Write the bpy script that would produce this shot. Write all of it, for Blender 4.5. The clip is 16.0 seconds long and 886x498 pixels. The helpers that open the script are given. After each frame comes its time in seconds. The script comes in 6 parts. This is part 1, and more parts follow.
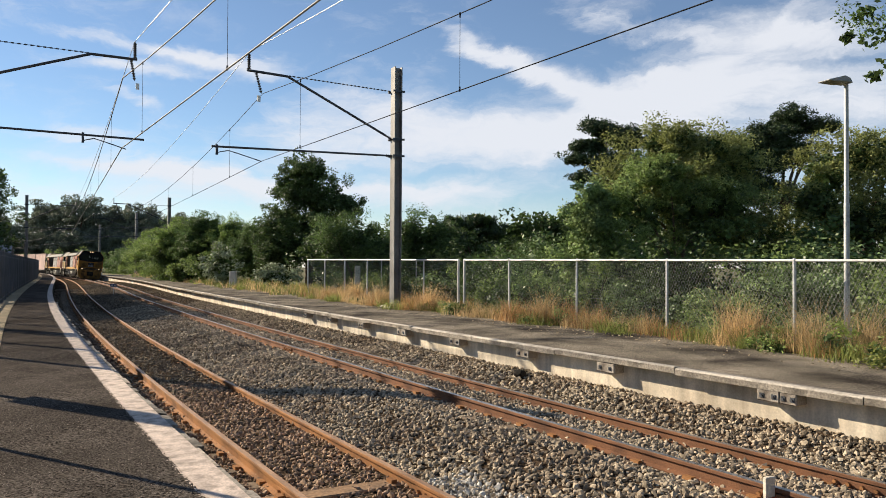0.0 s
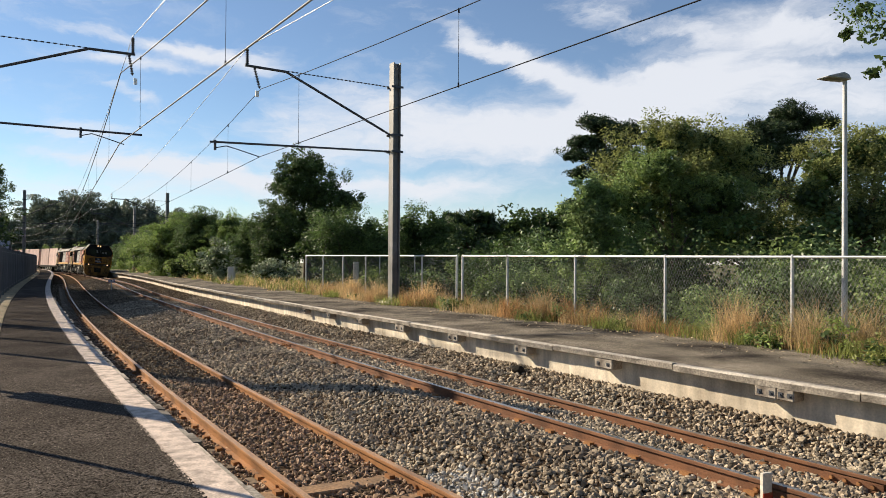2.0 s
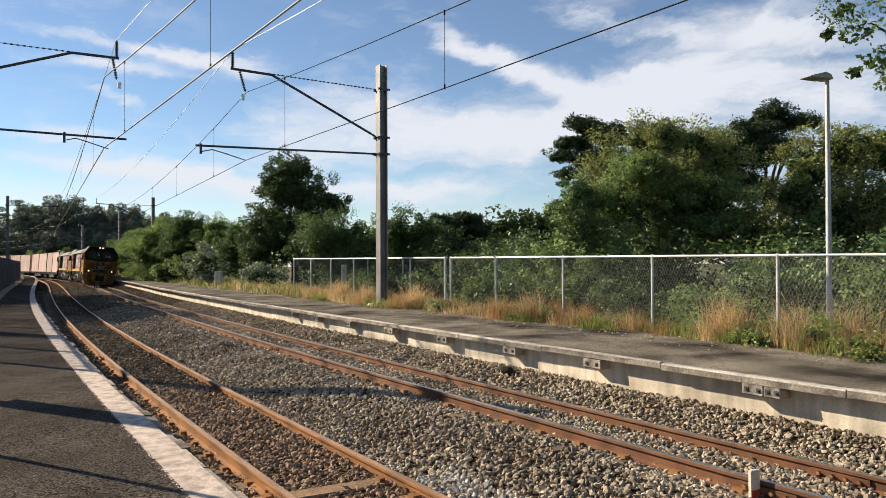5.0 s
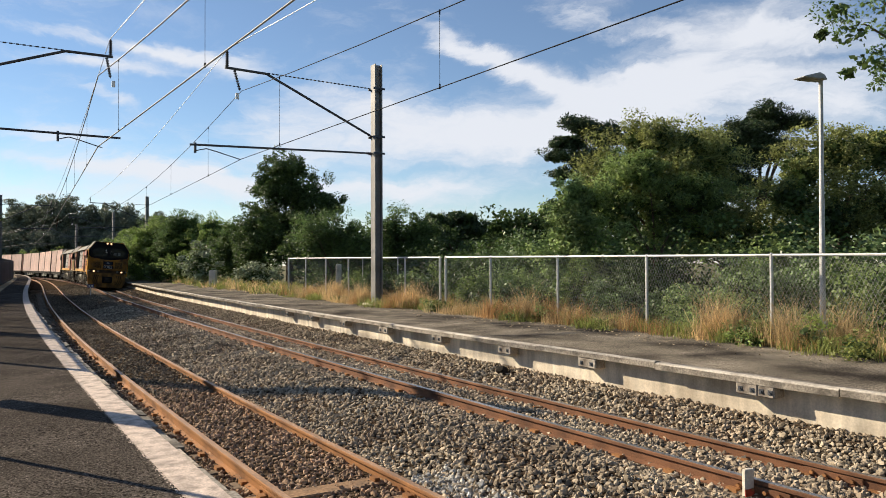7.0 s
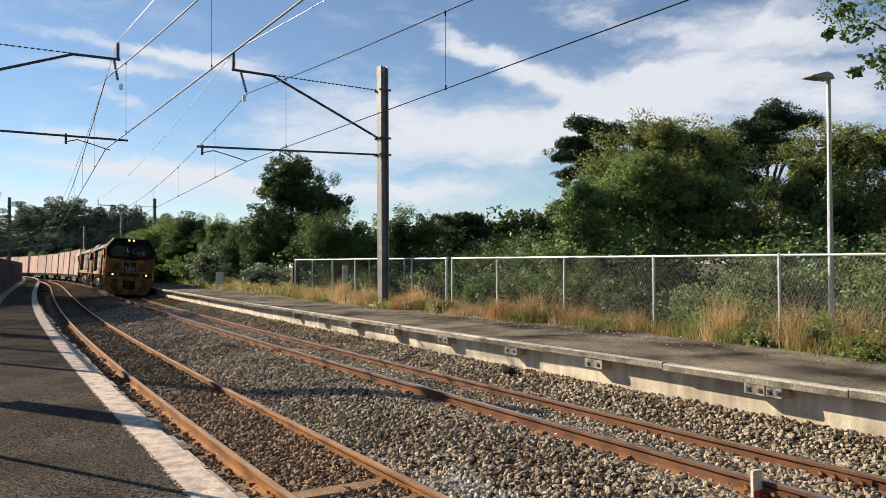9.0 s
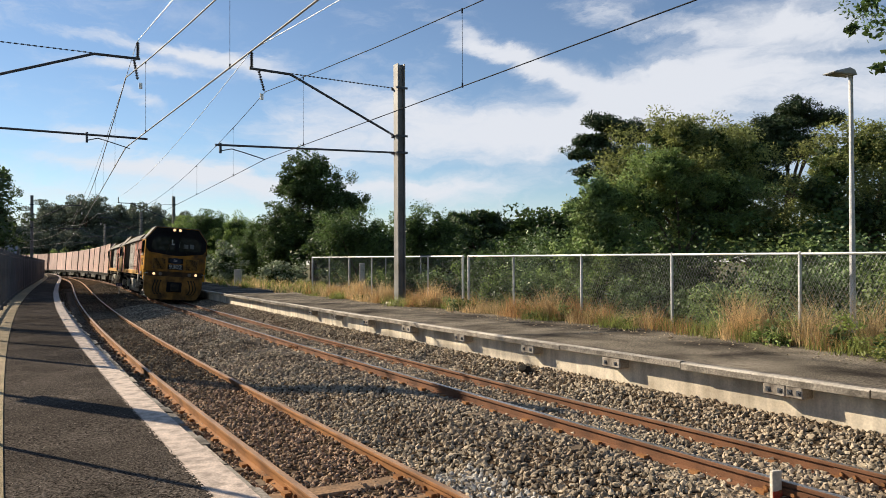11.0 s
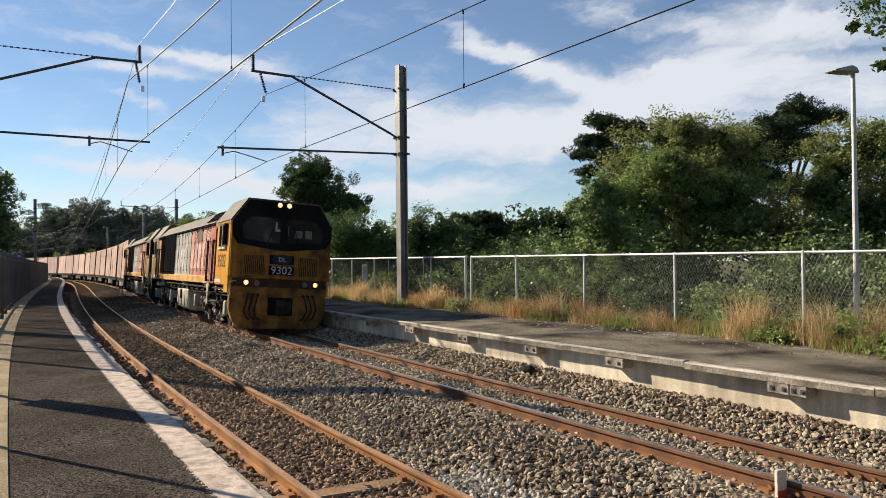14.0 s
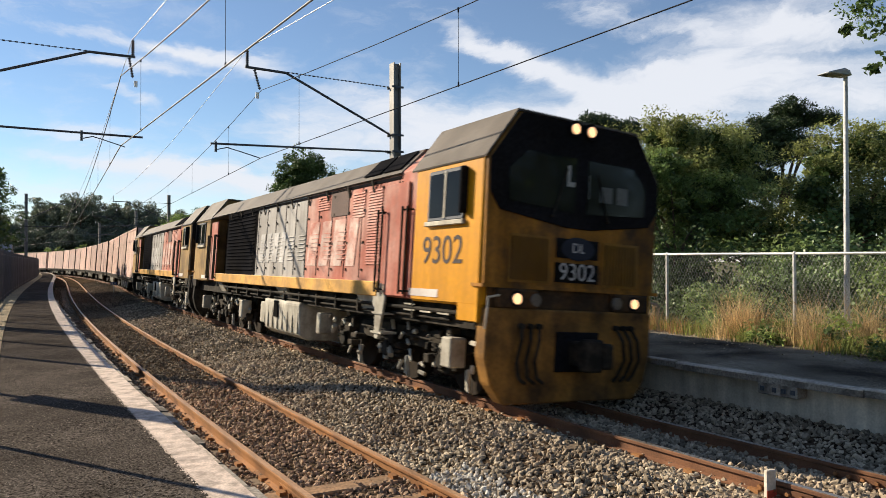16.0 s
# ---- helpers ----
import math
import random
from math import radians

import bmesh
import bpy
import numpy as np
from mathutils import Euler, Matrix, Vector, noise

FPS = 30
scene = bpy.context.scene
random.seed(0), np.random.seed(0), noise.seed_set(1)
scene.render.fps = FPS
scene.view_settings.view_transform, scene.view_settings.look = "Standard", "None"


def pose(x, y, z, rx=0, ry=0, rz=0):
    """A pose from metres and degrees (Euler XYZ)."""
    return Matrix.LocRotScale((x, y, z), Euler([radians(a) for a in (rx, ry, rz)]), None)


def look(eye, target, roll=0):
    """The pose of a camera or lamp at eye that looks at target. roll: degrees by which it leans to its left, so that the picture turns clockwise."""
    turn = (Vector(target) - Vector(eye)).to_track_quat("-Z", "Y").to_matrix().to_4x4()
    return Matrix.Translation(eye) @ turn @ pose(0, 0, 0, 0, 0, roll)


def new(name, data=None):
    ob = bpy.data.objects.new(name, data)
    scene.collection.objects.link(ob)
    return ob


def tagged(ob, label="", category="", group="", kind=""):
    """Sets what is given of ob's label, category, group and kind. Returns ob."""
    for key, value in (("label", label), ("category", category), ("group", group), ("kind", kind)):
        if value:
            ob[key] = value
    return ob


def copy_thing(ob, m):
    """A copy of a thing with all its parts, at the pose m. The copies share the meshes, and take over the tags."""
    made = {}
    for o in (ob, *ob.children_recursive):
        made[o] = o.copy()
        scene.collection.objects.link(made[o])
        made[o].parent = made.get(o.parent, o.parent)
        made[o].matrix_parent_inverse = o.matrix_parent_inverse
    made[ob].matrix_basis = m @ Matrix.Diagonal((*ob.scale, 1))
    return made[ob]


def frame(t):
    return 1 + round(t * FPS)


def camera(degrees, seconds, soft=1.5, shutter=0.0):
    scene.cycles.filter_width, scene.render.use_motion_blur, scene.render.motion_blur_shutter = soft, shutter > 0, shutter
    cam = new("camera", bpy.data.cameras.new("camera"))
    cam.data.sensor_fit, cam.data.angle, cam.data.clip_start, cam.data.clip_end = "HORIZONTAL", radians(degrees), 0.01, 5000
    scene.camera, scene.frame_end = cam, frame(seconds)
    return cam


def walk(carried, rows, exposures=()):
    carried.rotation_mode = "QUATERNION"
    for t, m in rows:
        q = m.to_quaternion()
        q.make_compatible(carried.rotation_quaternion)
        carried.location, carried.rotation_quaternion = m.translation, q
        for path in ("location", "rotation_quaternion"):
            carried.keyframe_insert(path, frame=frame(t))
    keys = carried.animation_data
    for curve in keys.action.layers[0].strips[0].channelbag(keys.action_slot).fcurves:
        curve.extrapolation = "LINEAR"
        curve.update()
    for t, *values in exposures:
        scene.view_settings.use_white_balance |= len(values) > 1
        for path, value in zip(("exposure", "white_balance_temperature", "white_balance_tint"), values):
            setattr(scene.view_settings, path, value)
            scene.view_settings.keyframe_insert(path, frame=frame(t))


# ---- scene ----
EXPO = [(0.0, 0.86), (7.5, 0.87), (9.0, 0.82), (12.5, 0.80), (15.0, 0.80), (16.0, 0.90)]
cam = camera(64.82, 16.0, soft=0.5, shutter=0.3)
walk(cam, [
    (0.0, pose(0, 0, 2.0, 90.888, -0.300, -0.005)),
    (0.5, pose(0, 0, 2.0, 90.820, -0.212, 0.105)),
    (1.0, pose(0, 0, 2.0, 90.706, -0.165, 0.115)),
    (1.5, pose(0, 0, 2.0, 90.595, -0.268, 0.005)),
    (2.0, pose(0, 0, 2.0, 90.555, -0.391, -0.137)),
    (2.5, pose(0, 0, 2.0, 90.526, -0.536, -0.385)),
    (3.0, pose(0, 0, 2.0, 90.520, -0.447, -0.472)),
    (3.5, pose(0, 0, 2.0, 90.528, -0.215, -0.495)),
    (4.0, pose(0, 0, 2.0, 90.705, 0.005, -0.535)),
    (6.5, pose(0, 0, 2.0, 90.713, 0.258, -1.883)),
    (7.0, pose(0, 0, 2.0, 90.674, 0.158, -1.532)),
    (7.5, pose(0, 0, 2.0, 90.768, -0.039, -1.310)),
    (8.0, pose(0, 0, 2.0, 90.930, -0.080, -1.215)),
    (8.5, pose(0, 0, 2.0, 90.912, -0.049, -1.044)),
    (9.0, pose(0, 0, 2.0, 90.758, 0.309, -1.005)),
    (11.5, pose(0, 0, 2.0, 90.591, 0.309, 0.611)),
    (12.0, pose(0, 0, 2.0, 90.609, 0.502, 0.707)),
    (12.5, pose(0, 0, 2.0, 90.613, 0.505, 0.567)),
    (13.0, pose(0, 0, 2.0, 90.561, 0.488, 0.510)),
    (13.5, pose(0, 0, 2.0, 90.603, 0.543, 0.562)),
    (14.0, pose(0, 0, 2.0, 90.662, 0.596, 0.560)),
    (14.5, pose(0, 0, 2.0, 90.673, 0.573, 0.335)),
    (15.0, pose(0, 0, 2.0, 90.654, 0.542, 0.159)),
    (15.5, pose(0, 0, 2.0, 90.570, 0.319, -0.012)),
    (16.0, pose(0, 0, 2.0, 90.528, 0.110, -0.008)),
], EXPO)

# ---- world and sun ----
SUN_EL, SUN_AZ = radians(27.0), math.atan2(-0.88, 0.473)      # azimuth from +Y towards +X
world = bpy.data.worlds.new("sky")
scene.world = world
world.use_nodes = True


def build_world():
    nt = world.node_tree
    nt.nodes.clear()
    N, L = nt.nodes.new, nt.links.new
    out, bg = N("ShaderNodeOutputWorld"), N("ShaderNodeBackground")
    sky = N("ShaderNodeTexSky")
    sky.sky_type, sky.sun_disc = "NISHITA", False
    sky.sun_elevation, sky.sun_rotation = SUN_EL, SUN_AZ
    sky.altitude, sky.air_density, sky.dust_density, sky.ozone_density = 20, 0.95, 0.0, 3.2
    bg.inputs[1].default_value = SKY_STRENGTH
    geo = N("ShaderNodeTexCoord")
    sep = N("ShaderNodeSeparateXYZ")
    L(geo.outputs["Generated"], sep.inputs[0])
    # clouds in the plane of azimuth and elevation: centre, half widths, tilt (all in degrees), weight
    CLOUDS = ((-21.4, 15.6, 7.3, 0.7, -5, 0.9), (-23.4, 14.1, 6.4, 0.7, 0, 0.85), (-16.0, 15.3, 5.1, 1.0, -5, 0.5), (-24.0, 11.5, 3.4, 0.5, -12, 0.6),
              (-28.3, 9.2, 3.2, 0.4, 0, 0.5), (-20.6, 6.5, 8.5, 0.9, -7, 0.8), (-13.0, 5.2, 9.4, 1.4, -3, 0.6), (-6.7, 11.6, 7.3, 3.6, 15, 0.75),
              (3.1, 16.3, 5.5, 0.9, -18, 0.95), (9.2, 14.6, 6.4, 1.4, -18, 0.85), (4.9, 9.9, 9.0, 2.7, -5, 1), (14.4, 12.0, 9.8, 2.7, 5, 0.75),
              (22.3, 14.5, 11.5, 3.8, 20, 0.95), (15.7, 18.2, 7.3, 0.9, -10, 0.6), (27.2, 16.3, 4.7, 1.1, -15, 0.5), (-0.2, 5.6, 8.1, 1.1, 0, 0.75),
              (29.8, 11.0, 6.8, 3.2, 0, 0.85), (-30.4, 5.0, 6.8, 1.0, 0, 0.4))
    az = N("ShaderNodeMath"); az.operation = "ARCTAN2"
    L(sep.outputs[0], az.inputs[0]); L(sep.outputs[1], az.inputs[1])
    el = N("ShaderNodeMath"); el.operation = "ARCSINE"
    L(sep.outputs[2], el.inputs[0])
    comb = N("ShaderNodeCombineXYZ")
    L(az.outputs[0], comb.inputs[0]); L(el.outputs[0], comb.inputs[1])

    def fbm(src, scale, rot, stretch, detail, rough, dist, seed):
        mp = N("ShaderNodeMapping")
        mp.inputs["Rotation"].default_value = (0, 0, radians(rot))
        mp.inputs["Scale"].default_value = (scale, scale * stretch, 1)
        mp.inputs["Location"].default_value = (seed, seed * 0.7, seed)
        L(src, mp.inputs[0])
        nz = N("ShaderNodeTexNoise")
        nz.inputs["Scale"].default_value, nz.inputs["Detail"].default_value = 1.0, detail
        nz.inputs["Roughness"].default_value, nz.inputs["Distortion"].default_value = rough, dist
        L(mp.outputs[0], nz.inputs["Vector"])
        return nz

    def math2(p, q, op="ADD"):
        m = N("ShaderNodeMath"); m.operation = op
        for k, v in enumerate((p, q)):
            if isinstance(v, float):
                m.inputs[k].default_value = v
            else:
                L(v, m.inputs[k])
        return m.outputs[0]

    # wind-torn edges: the plane is warped before the clouds are laid on it
    wz = fbm(comb.outputs[0], 7.0, -8, 1.8, 7, 0.6, 0.3, 2.3)
    off = N("ShaderNodeVectorMath"); off.operation = "MULTIPLY_ADD"
    off.inputs[1].default_value, off.inputs[2].default_value = (0.20, 0.075, 0), (-0.10, -0.0375, 0)
    L(wz.outputs["Color"], off.inputs[0])
    warp = N("ShaderNodeVectorMath"); warp.operation = "ADD"
    L(comb.outputs[0], warp.inputs[0]); L(off.outputs[0], warp.inputs[1])
    total = None
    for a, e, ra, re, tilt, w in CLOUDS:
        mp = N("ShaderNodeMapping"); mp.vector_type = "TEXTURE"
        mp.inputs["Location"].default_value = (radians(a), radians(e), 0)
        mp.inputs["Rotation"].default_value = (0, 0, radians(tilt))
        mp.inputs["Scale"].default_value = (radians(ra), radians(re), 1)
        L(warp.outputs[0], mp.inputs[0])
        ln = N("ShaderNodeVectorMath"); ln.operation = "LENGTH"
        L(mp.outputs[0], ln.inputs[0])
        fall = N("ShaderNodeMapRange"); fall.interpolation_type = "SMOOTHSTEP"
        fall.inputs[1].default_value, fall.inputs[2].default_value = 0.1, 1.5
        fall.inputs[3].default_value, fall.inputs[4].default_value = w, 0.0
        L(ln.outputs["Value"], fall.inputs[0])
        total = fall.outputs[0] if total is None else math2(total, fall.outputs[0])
    # a loose veil all round the sky, and fine wisps
    veil = fbm(comb.outputs[0], 2.6, -10, 2.6, 8, 0.6, 0.5, 5.1)
    wisp = fbm(warp.outputs[0], 11.0, -12, 3.2, 8, 0.62, 0.4, 8.4)
    v = N("ShaderNodeMapRange"); v.inputs[1].default_value, v.inputs[2].default_value = 0.35, 0.75
    v.inputs[3].default_value, v.inputs[4].default_value = -0.15, 0.45
    L(veil.outputs["Fac"], v.inputs[0])
    q = N("ShaderNodeMapRange"); q.inputs[1].default_value, q.inputs[2].default_value = 0.25, 0.75
    q.inputs[3].default_value, q.inputs[4].default_value = -0.38, 0.38
    L(wisp.outputs["Fac"], q.inputs[0])
    haze = N("ShaderNodeMapRange"); haze.inputs[1].default_value, haze.inputs[2].default_value = 0.0, 0.2
    haze.inputs[3].default_value, haze.inputs[4].default_value = 0.38, 0.0
    L(el.outputs[0], haze.inputs[0])
    dens = math2(math2(math2(total, v.outputs[0]), q.outputs[0]), haze.outputs[0])
    cover = N("ShaderNodeMapRange"); cover.interpolation_type = "SMOOTHSTEP"
    cover.inputs[1].default_value, cover.inputs[2].default_value = 0.0, 1.25
    cover.inputs[3].default_value, cover.inputs[4].default_value = 0.04, 0.94
    L(dens, cover.inputs[0])
    mix = N("ShaderNodeMix"); mix.data_type = "RGBA"
    L(cover.outputs[0], mix.inputs["Factor"])
    L(sky.outputs[0], mix.inputs[6])
    mix.inputs[7].default_value = CLOUD
    L(mix.outputs[2], bg.inputs[0])
    L(bg.outputs[0], out.inputs[0])


SKY_STRENGTH = 0.066
CLOUD = (6.9, 7.1, 7.6, 1)
build_world()
sun = new("sun", bpy.data.lights.new("sun", "SUN"))
sun.data.energy, sun.data.angle, sun.data.color = 5.0, radians(0.55), (1.0, 0.86, 0.66)
sun.matrix_basis = look((0, 0, 60), (0.88 * math.cos(SUN_EL), -0.473 * math.cos(SUN_EL), 60 - math.sin(SUN_EL)))

# ---- materials ----
MATS = {}


def mat(name, col, rough=0.7, metal=0.0, grain=60.0, var=0.25, bump=0.25, big=1.3, bigvar=0.25, stain=None, stain_amt=0.0,
        stain_scale=0.8, island=0.0, rand=0.0, spec=0.2, bumpdist=0.004, trans=0.0, emit=0.0, streak=0.0, coord="Object"):
    """A procedural surface: colour varied at two scales, optional stains, relief."""
    if name in MATS:
        return MATS[name]
    m = bpy.data.materials.new(name)
    m.use_nodes = True
    nt = m.node_tree
    nt.nodes.clear()
    N, L = nt.nodes.new, nt.links.new
    out, bs = N("ShaderNodeOutputMaterial"), N("ShaderNodeBsdfPrincipled")
    tc = N("ShaderNodeTexCoord")
    src = tc.outputs[coord]

    def nz(scale, detail=4, stretch=None):
        t = N("ShaderNodeTexNoise")
        t.inputs["Scale"].default_value, t.inputs["Detail"].default_value = scale, detail
        if stretch:
            mp = N("ShaderNodeMapping")
            mp.inputs["Scale"].default_value = stretch
            L(src, mp.inputs[0]); L(mp.outputs[0], t.inputs["Vector"])
        else:
            L(src, t.inputs["Vector"])
        return t

    def rng(s, lo, hi, a=0.3, b=0.7):
        r = N("ShaderNodeMapRange")
        r.inputs[1].default_value, r.inputs[2].default_value = a, b
        r.inputs[3].default_value, r.inputs[4].default_value = lo, hi
        L(s, r.inputs[0])
        return r.outputs[0]

    def mul(a, b):
        x = N("ShaderNodeMath"); x.operation = "MULTIPLY"
        L(a, x.inputs[0]); L(b, x.inputs[1])
        return x.outputs[0]
    g = nz(grain)
    v = mul(rng(g.outputs["Fac"], 1 - var, 1 + var), rng(nz(big, 5).outputs["Fac"], 1 - bigvar, 1 + bigvar))
    if streak:
        v = mul(v, rng(nz(1.0, 4, (7, 7, 0.5)).outputs["Fac"], 1 - streak, 1 + streak * 0.5))
    if island:
        ge = N("ShaderNodeNewGeometry")
        v = mul(v, rng(ge.outputs["Random Per Island"], 1 - island, 1 + island, 0, 1))
    if rand:
        oi = N("ShaderNodeObjectInfo")
        v = mul(v, rng(oi.outputs["Random"], 1 - rand, 1 + rand, 0, 1))
    base = N("ShaderNodeRGB"); base.outputs[0].default_value = (*col, 1)
    csrc = base.outputs[0]
    if stain:
        mx = N("ShaderNodeMix"); mx.data_type = "RGBA"
        L(rng(nz(stain_scale, 7).outputs["Fac"], 0, stain_amt, 0.42, 0.68), mx.inputs["Factor"])
        L(csrc, mx.inputs[6]); mx.inputs[7].default_value = (*stain, 1)
        csrc = mx.outputs[2]
    sc = N("ShaderNodeVectorMath"); sc.operation = "SCALE"
    L(csrc, sc.inputs[0]); L(v, sc.inputs["Scale"])
    L(sc.outputs[0], bs.inputs["Base Color"])
    bs.inputs["Metallic"].default_value = metal
    bs.inputs["Specular IOR Level"].default_value = spec
    L(rng(g.outputs["Fac"], max(0.02, rough - 0.1), min(1, rough + 0.1)), bs.inputs["Roughness"])
    if bump:
        bp = N("ShaderNodeBump")
        bp.inputs["Strength"].default_value, bp.inputs["Distance"].default_value = bump, bumpdist
        L(g.outputs["Fac"], bp.inputs["Height"]); L(bp.outputs[0], bs.inputs["Normal"])
    if emit:
        bs.inputs["Emission Color"].default_value = (*col, 1)
        bs.inputs["Emission Strength"].default_value = emit
    if trans:
        tr, ms = N("ShaderNodeBsdfTranslucent"), N("ShaderNodeMixShader")
        L(sc.outputs[0], tr.inputs[0]); ms.inputs[0].default_value = trans
        L(bs.outputs[0], ms.inputs[1]); L(tr.outputs[0], ms.inputs[2]); L(ms.outputs[0], out.inputs[0])
    else:
        L(bs.outputs[0], out.inputs[0])
    MATS[name] = m
    return m


M_asphalt = mat("asphalt", (0.075, 0.064, 0.054), 0.95, spec=0.0, grain=60, var=0.98, bump=1.0, big=1.1, bigvar=0.35, stain=(0.105, 0.090, 0.077), stain_amt=0.9, stain_scale=26, bumpdist=0.022)
M_asphalt_old = mat("old_asphalt", (0.185, 0.159, 0.123), 0.92, spec=0.05, grain=60, var=0.85, bump=0.9, bumpdist=0.01, big=1.1, bigvar=0.4, stain=(0.036, 0.030, 0.025), stain_amt=1.0, stain_scale=1.0)
M_whiteline = mat("worn_white_paint", (0.56, 0.455, 0.38), 0.75, grain=70, var=0.25, bump=0.6, big=5, bigvar=0.12, stain=(0.20, 0.165, 0.135), stain_amt=0.8, stain_scale=9)
M_verge = mat("sandy_verge", (0.30, 0.23, 0.14), 0.95, grain=80, var=0.45, bump=0.8, bumpdist=0.01, stain=(0.16, 0.14, 0.07), stain_amt=0.6, stain_scale=3)
M_conc = mat("concrete", (0.734, 0.648, 0.518), 0.85, grain=40, var=0.12, bump=0.3, big=1.0, bigvar=0.18, stain=(0.30, 0.24, 0.17), stain_amt=0.6, stain_scale=1.6, streak=0.3)
M_coping = mat("weathered_coping", (0.293, 0.259, 0.215), 0.9, grain=40, var=0.4, bump=0.7, bumpdist=0.008, stain=(0.07, 0.06, 0.05), stain_amt=0.9, stain_scale=3.0)
# the bed's dark colour carries the shade between the stones lying on it
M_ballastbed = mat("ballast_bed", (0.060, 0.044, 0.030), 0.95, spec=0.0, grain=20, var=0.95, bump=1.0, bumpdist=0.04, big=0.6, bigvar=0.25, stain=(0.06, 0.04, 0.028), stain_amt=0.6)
M_stone = mat("ballast_stone", (0.338, 0.280, 0.204), 0.9, grain=45, var=0.2, bump=0.3, island=0.6, big=0.5, bigvar=0.2, stain=(0.12, 0.075, 0.045), stain_amt=0.5)
# dark brown stone, darkened further for the tree shade lying over that stretch
M_stone_far = mat("shaded_brown_ballast_stone", (0.162, 0.128, 0.090), 0.9, grain=30, var=0.25, bump=0.3, island=0.6, big=0.3, bigvar=0.3)
M_bracket = mat("stained_bracket_concrete", (0.36, 0.32, 0.27), 0.9, grain=40, var=0.25, bump=0.4, stain=(0.06, 0.045, 0.035), stain_amt=0.8, stain_scale=4)
M_stone_rust = mat("rusty_ballast_stone", (0.297, 0.204, 0.135), 0.9, grain=45, var=0.25, bump=0.3, island=0.5)
M_rust = mat("rusty_rail", (0.297, 0.141, 0.055), 0.75, grain=90, var=0.25, bump=0.4, big=1.2, bigvar=0.2, stain=(0.12, 0.056, 0.028), stain_amt=0.75, stain_scale=2.5)
M_rust_dark = mat("dark_rusty_rail", (0.190, 0.090, 0.048), 0.75, grain=90, var=0.25, bump=0.4, big=1.2, bigvar=0.2, stain=(0.075, 0.038, 0.024), stain_amt=0.8, stain_scale=2.5)
M_railtop = mat("polished_rail_head", (0.52, 0.47, 0.42), 0.32, metal=0.9, grain=30, var=0.15, bump=0.05)
M_railtop1 = mat("worn_rail_head", (0.40, 0.25, 0.15), 0.5, metal=0.35, grain=40, var=0.25, bump=0.1)
M_sleeper = mat("timber_sleeper", (0.15, 0.11, 0.075), 0.92, grain=30, var=0.35, bump=0.7, rand=0.25)
M_sleeper_bare = mat("bare_rusty_sleeper", (0.30, 0.185, 0.105), 0.9, grain=30, var=0.35, bump=0.7, stain=(0.13, 0.09, 0.06), stain_amt=0.7, stain_scale=5)
M_galv = mat("galvanised_steel", (0.52, 0.52, 0.51), 0.5, metal=0.4, grain=35, var=0.15, bump=0.1)
M_mast = mat("mast_steel", (0.235, 0.23, 0.222), 0.6, metal=0.3, grain=25, var=0.15, bump=0.15, stain=(0.16, 0.135, 0.11), stain_amt=0.3, streak=0.2)
M_arm = mat("dark_steel", (0.07, 0.075, 0.085), 0.55, metal=0.4, grain=30, var=0.2, bump=0.1)
M_netwire = mat("net_wire", (0.203, 0.203, 0.195), 0.55, metal=0.3, grain=35, var=0.2, bump=0)
M_wire = mat("wire", (0.020, 0.022, 0.027), 0.7, spec=0.05, metal=0.0, grain=30, var=0.1, bump=0)
# lighter than the dark wires: their gleam in the sun is in the colour
M_wire_mid = mat("sunlit_grey_wire", (0.24, 0.235, 0.23), 0.6, spec=0.1, grain=30, var=0.1, bump=0)
M_wire_al = mat("bright_wire", (0.40, 0.41, 0.42), 0.45, metal=0.4, grain=30, var=0.1, bump=0)
M_insul = mat("insulator_glaze", (0.05, 0.045, 0.05), 0.3, grain=30, var=0.1, bump=0)
M_darkfence = mat("fence_dark_grey", (0.085, 0.085, 0.09), 0.65, grain=30, var=0.2, bump=0.1, rand=0.2)
M_ground = mat("rough_grass", (0.085, 0.085, 0.035), 0.95, grain=9, var=0.5, bump=0.8, bumpdist=0.05, big=0.12, bigvar=0.35, stain=(0.16, 0.125, 0.06), stain_amt=0.7, stain_scale=0.5)
M_bark = mat("bark", (0.10, 0.075, 0.055), 0.95, grain=18, var=0.4, bump=0.8, bumpdist=0.02)

# a paler tone for the strip along each slab's upper edge
M_edge = mat("pale_coping_edge", (0.480, 0.432, 0.368), 0.85, grain=40, var=0.25, bump=0.4, stain=(0.22, 0.19, 0.155), stain_amt=0.7, stain_scale=4)
M_lip = mat("pale_broken_lip", (0.42, 0.36, 0.29), 0.9, grain=35, var=0.35, bump=0.7, bumpdist=0.008, stain=(0.14, 0.115, 0.09), stain_amt=0.8, stain_scale=6)

# ---- helpers for building ----


def mesh_ob(name, verts, faces, material, parent=None, smooth=False):
    me = bpy.data.meshes.new(name)
    me.from_pydata([tuple(v) for v in verts], [], [tuple(f) for f in faces])
    for m in (material if isinstance(material, (list, tuple)) else [material]):
        me.materials.append(m)
    if smooth:
        me.polygons.foreach_set("use_smooth", [True] * len(me.polygons))
    me.update()
    ob = new(name, me)
    ob.parent = parent
    return ob


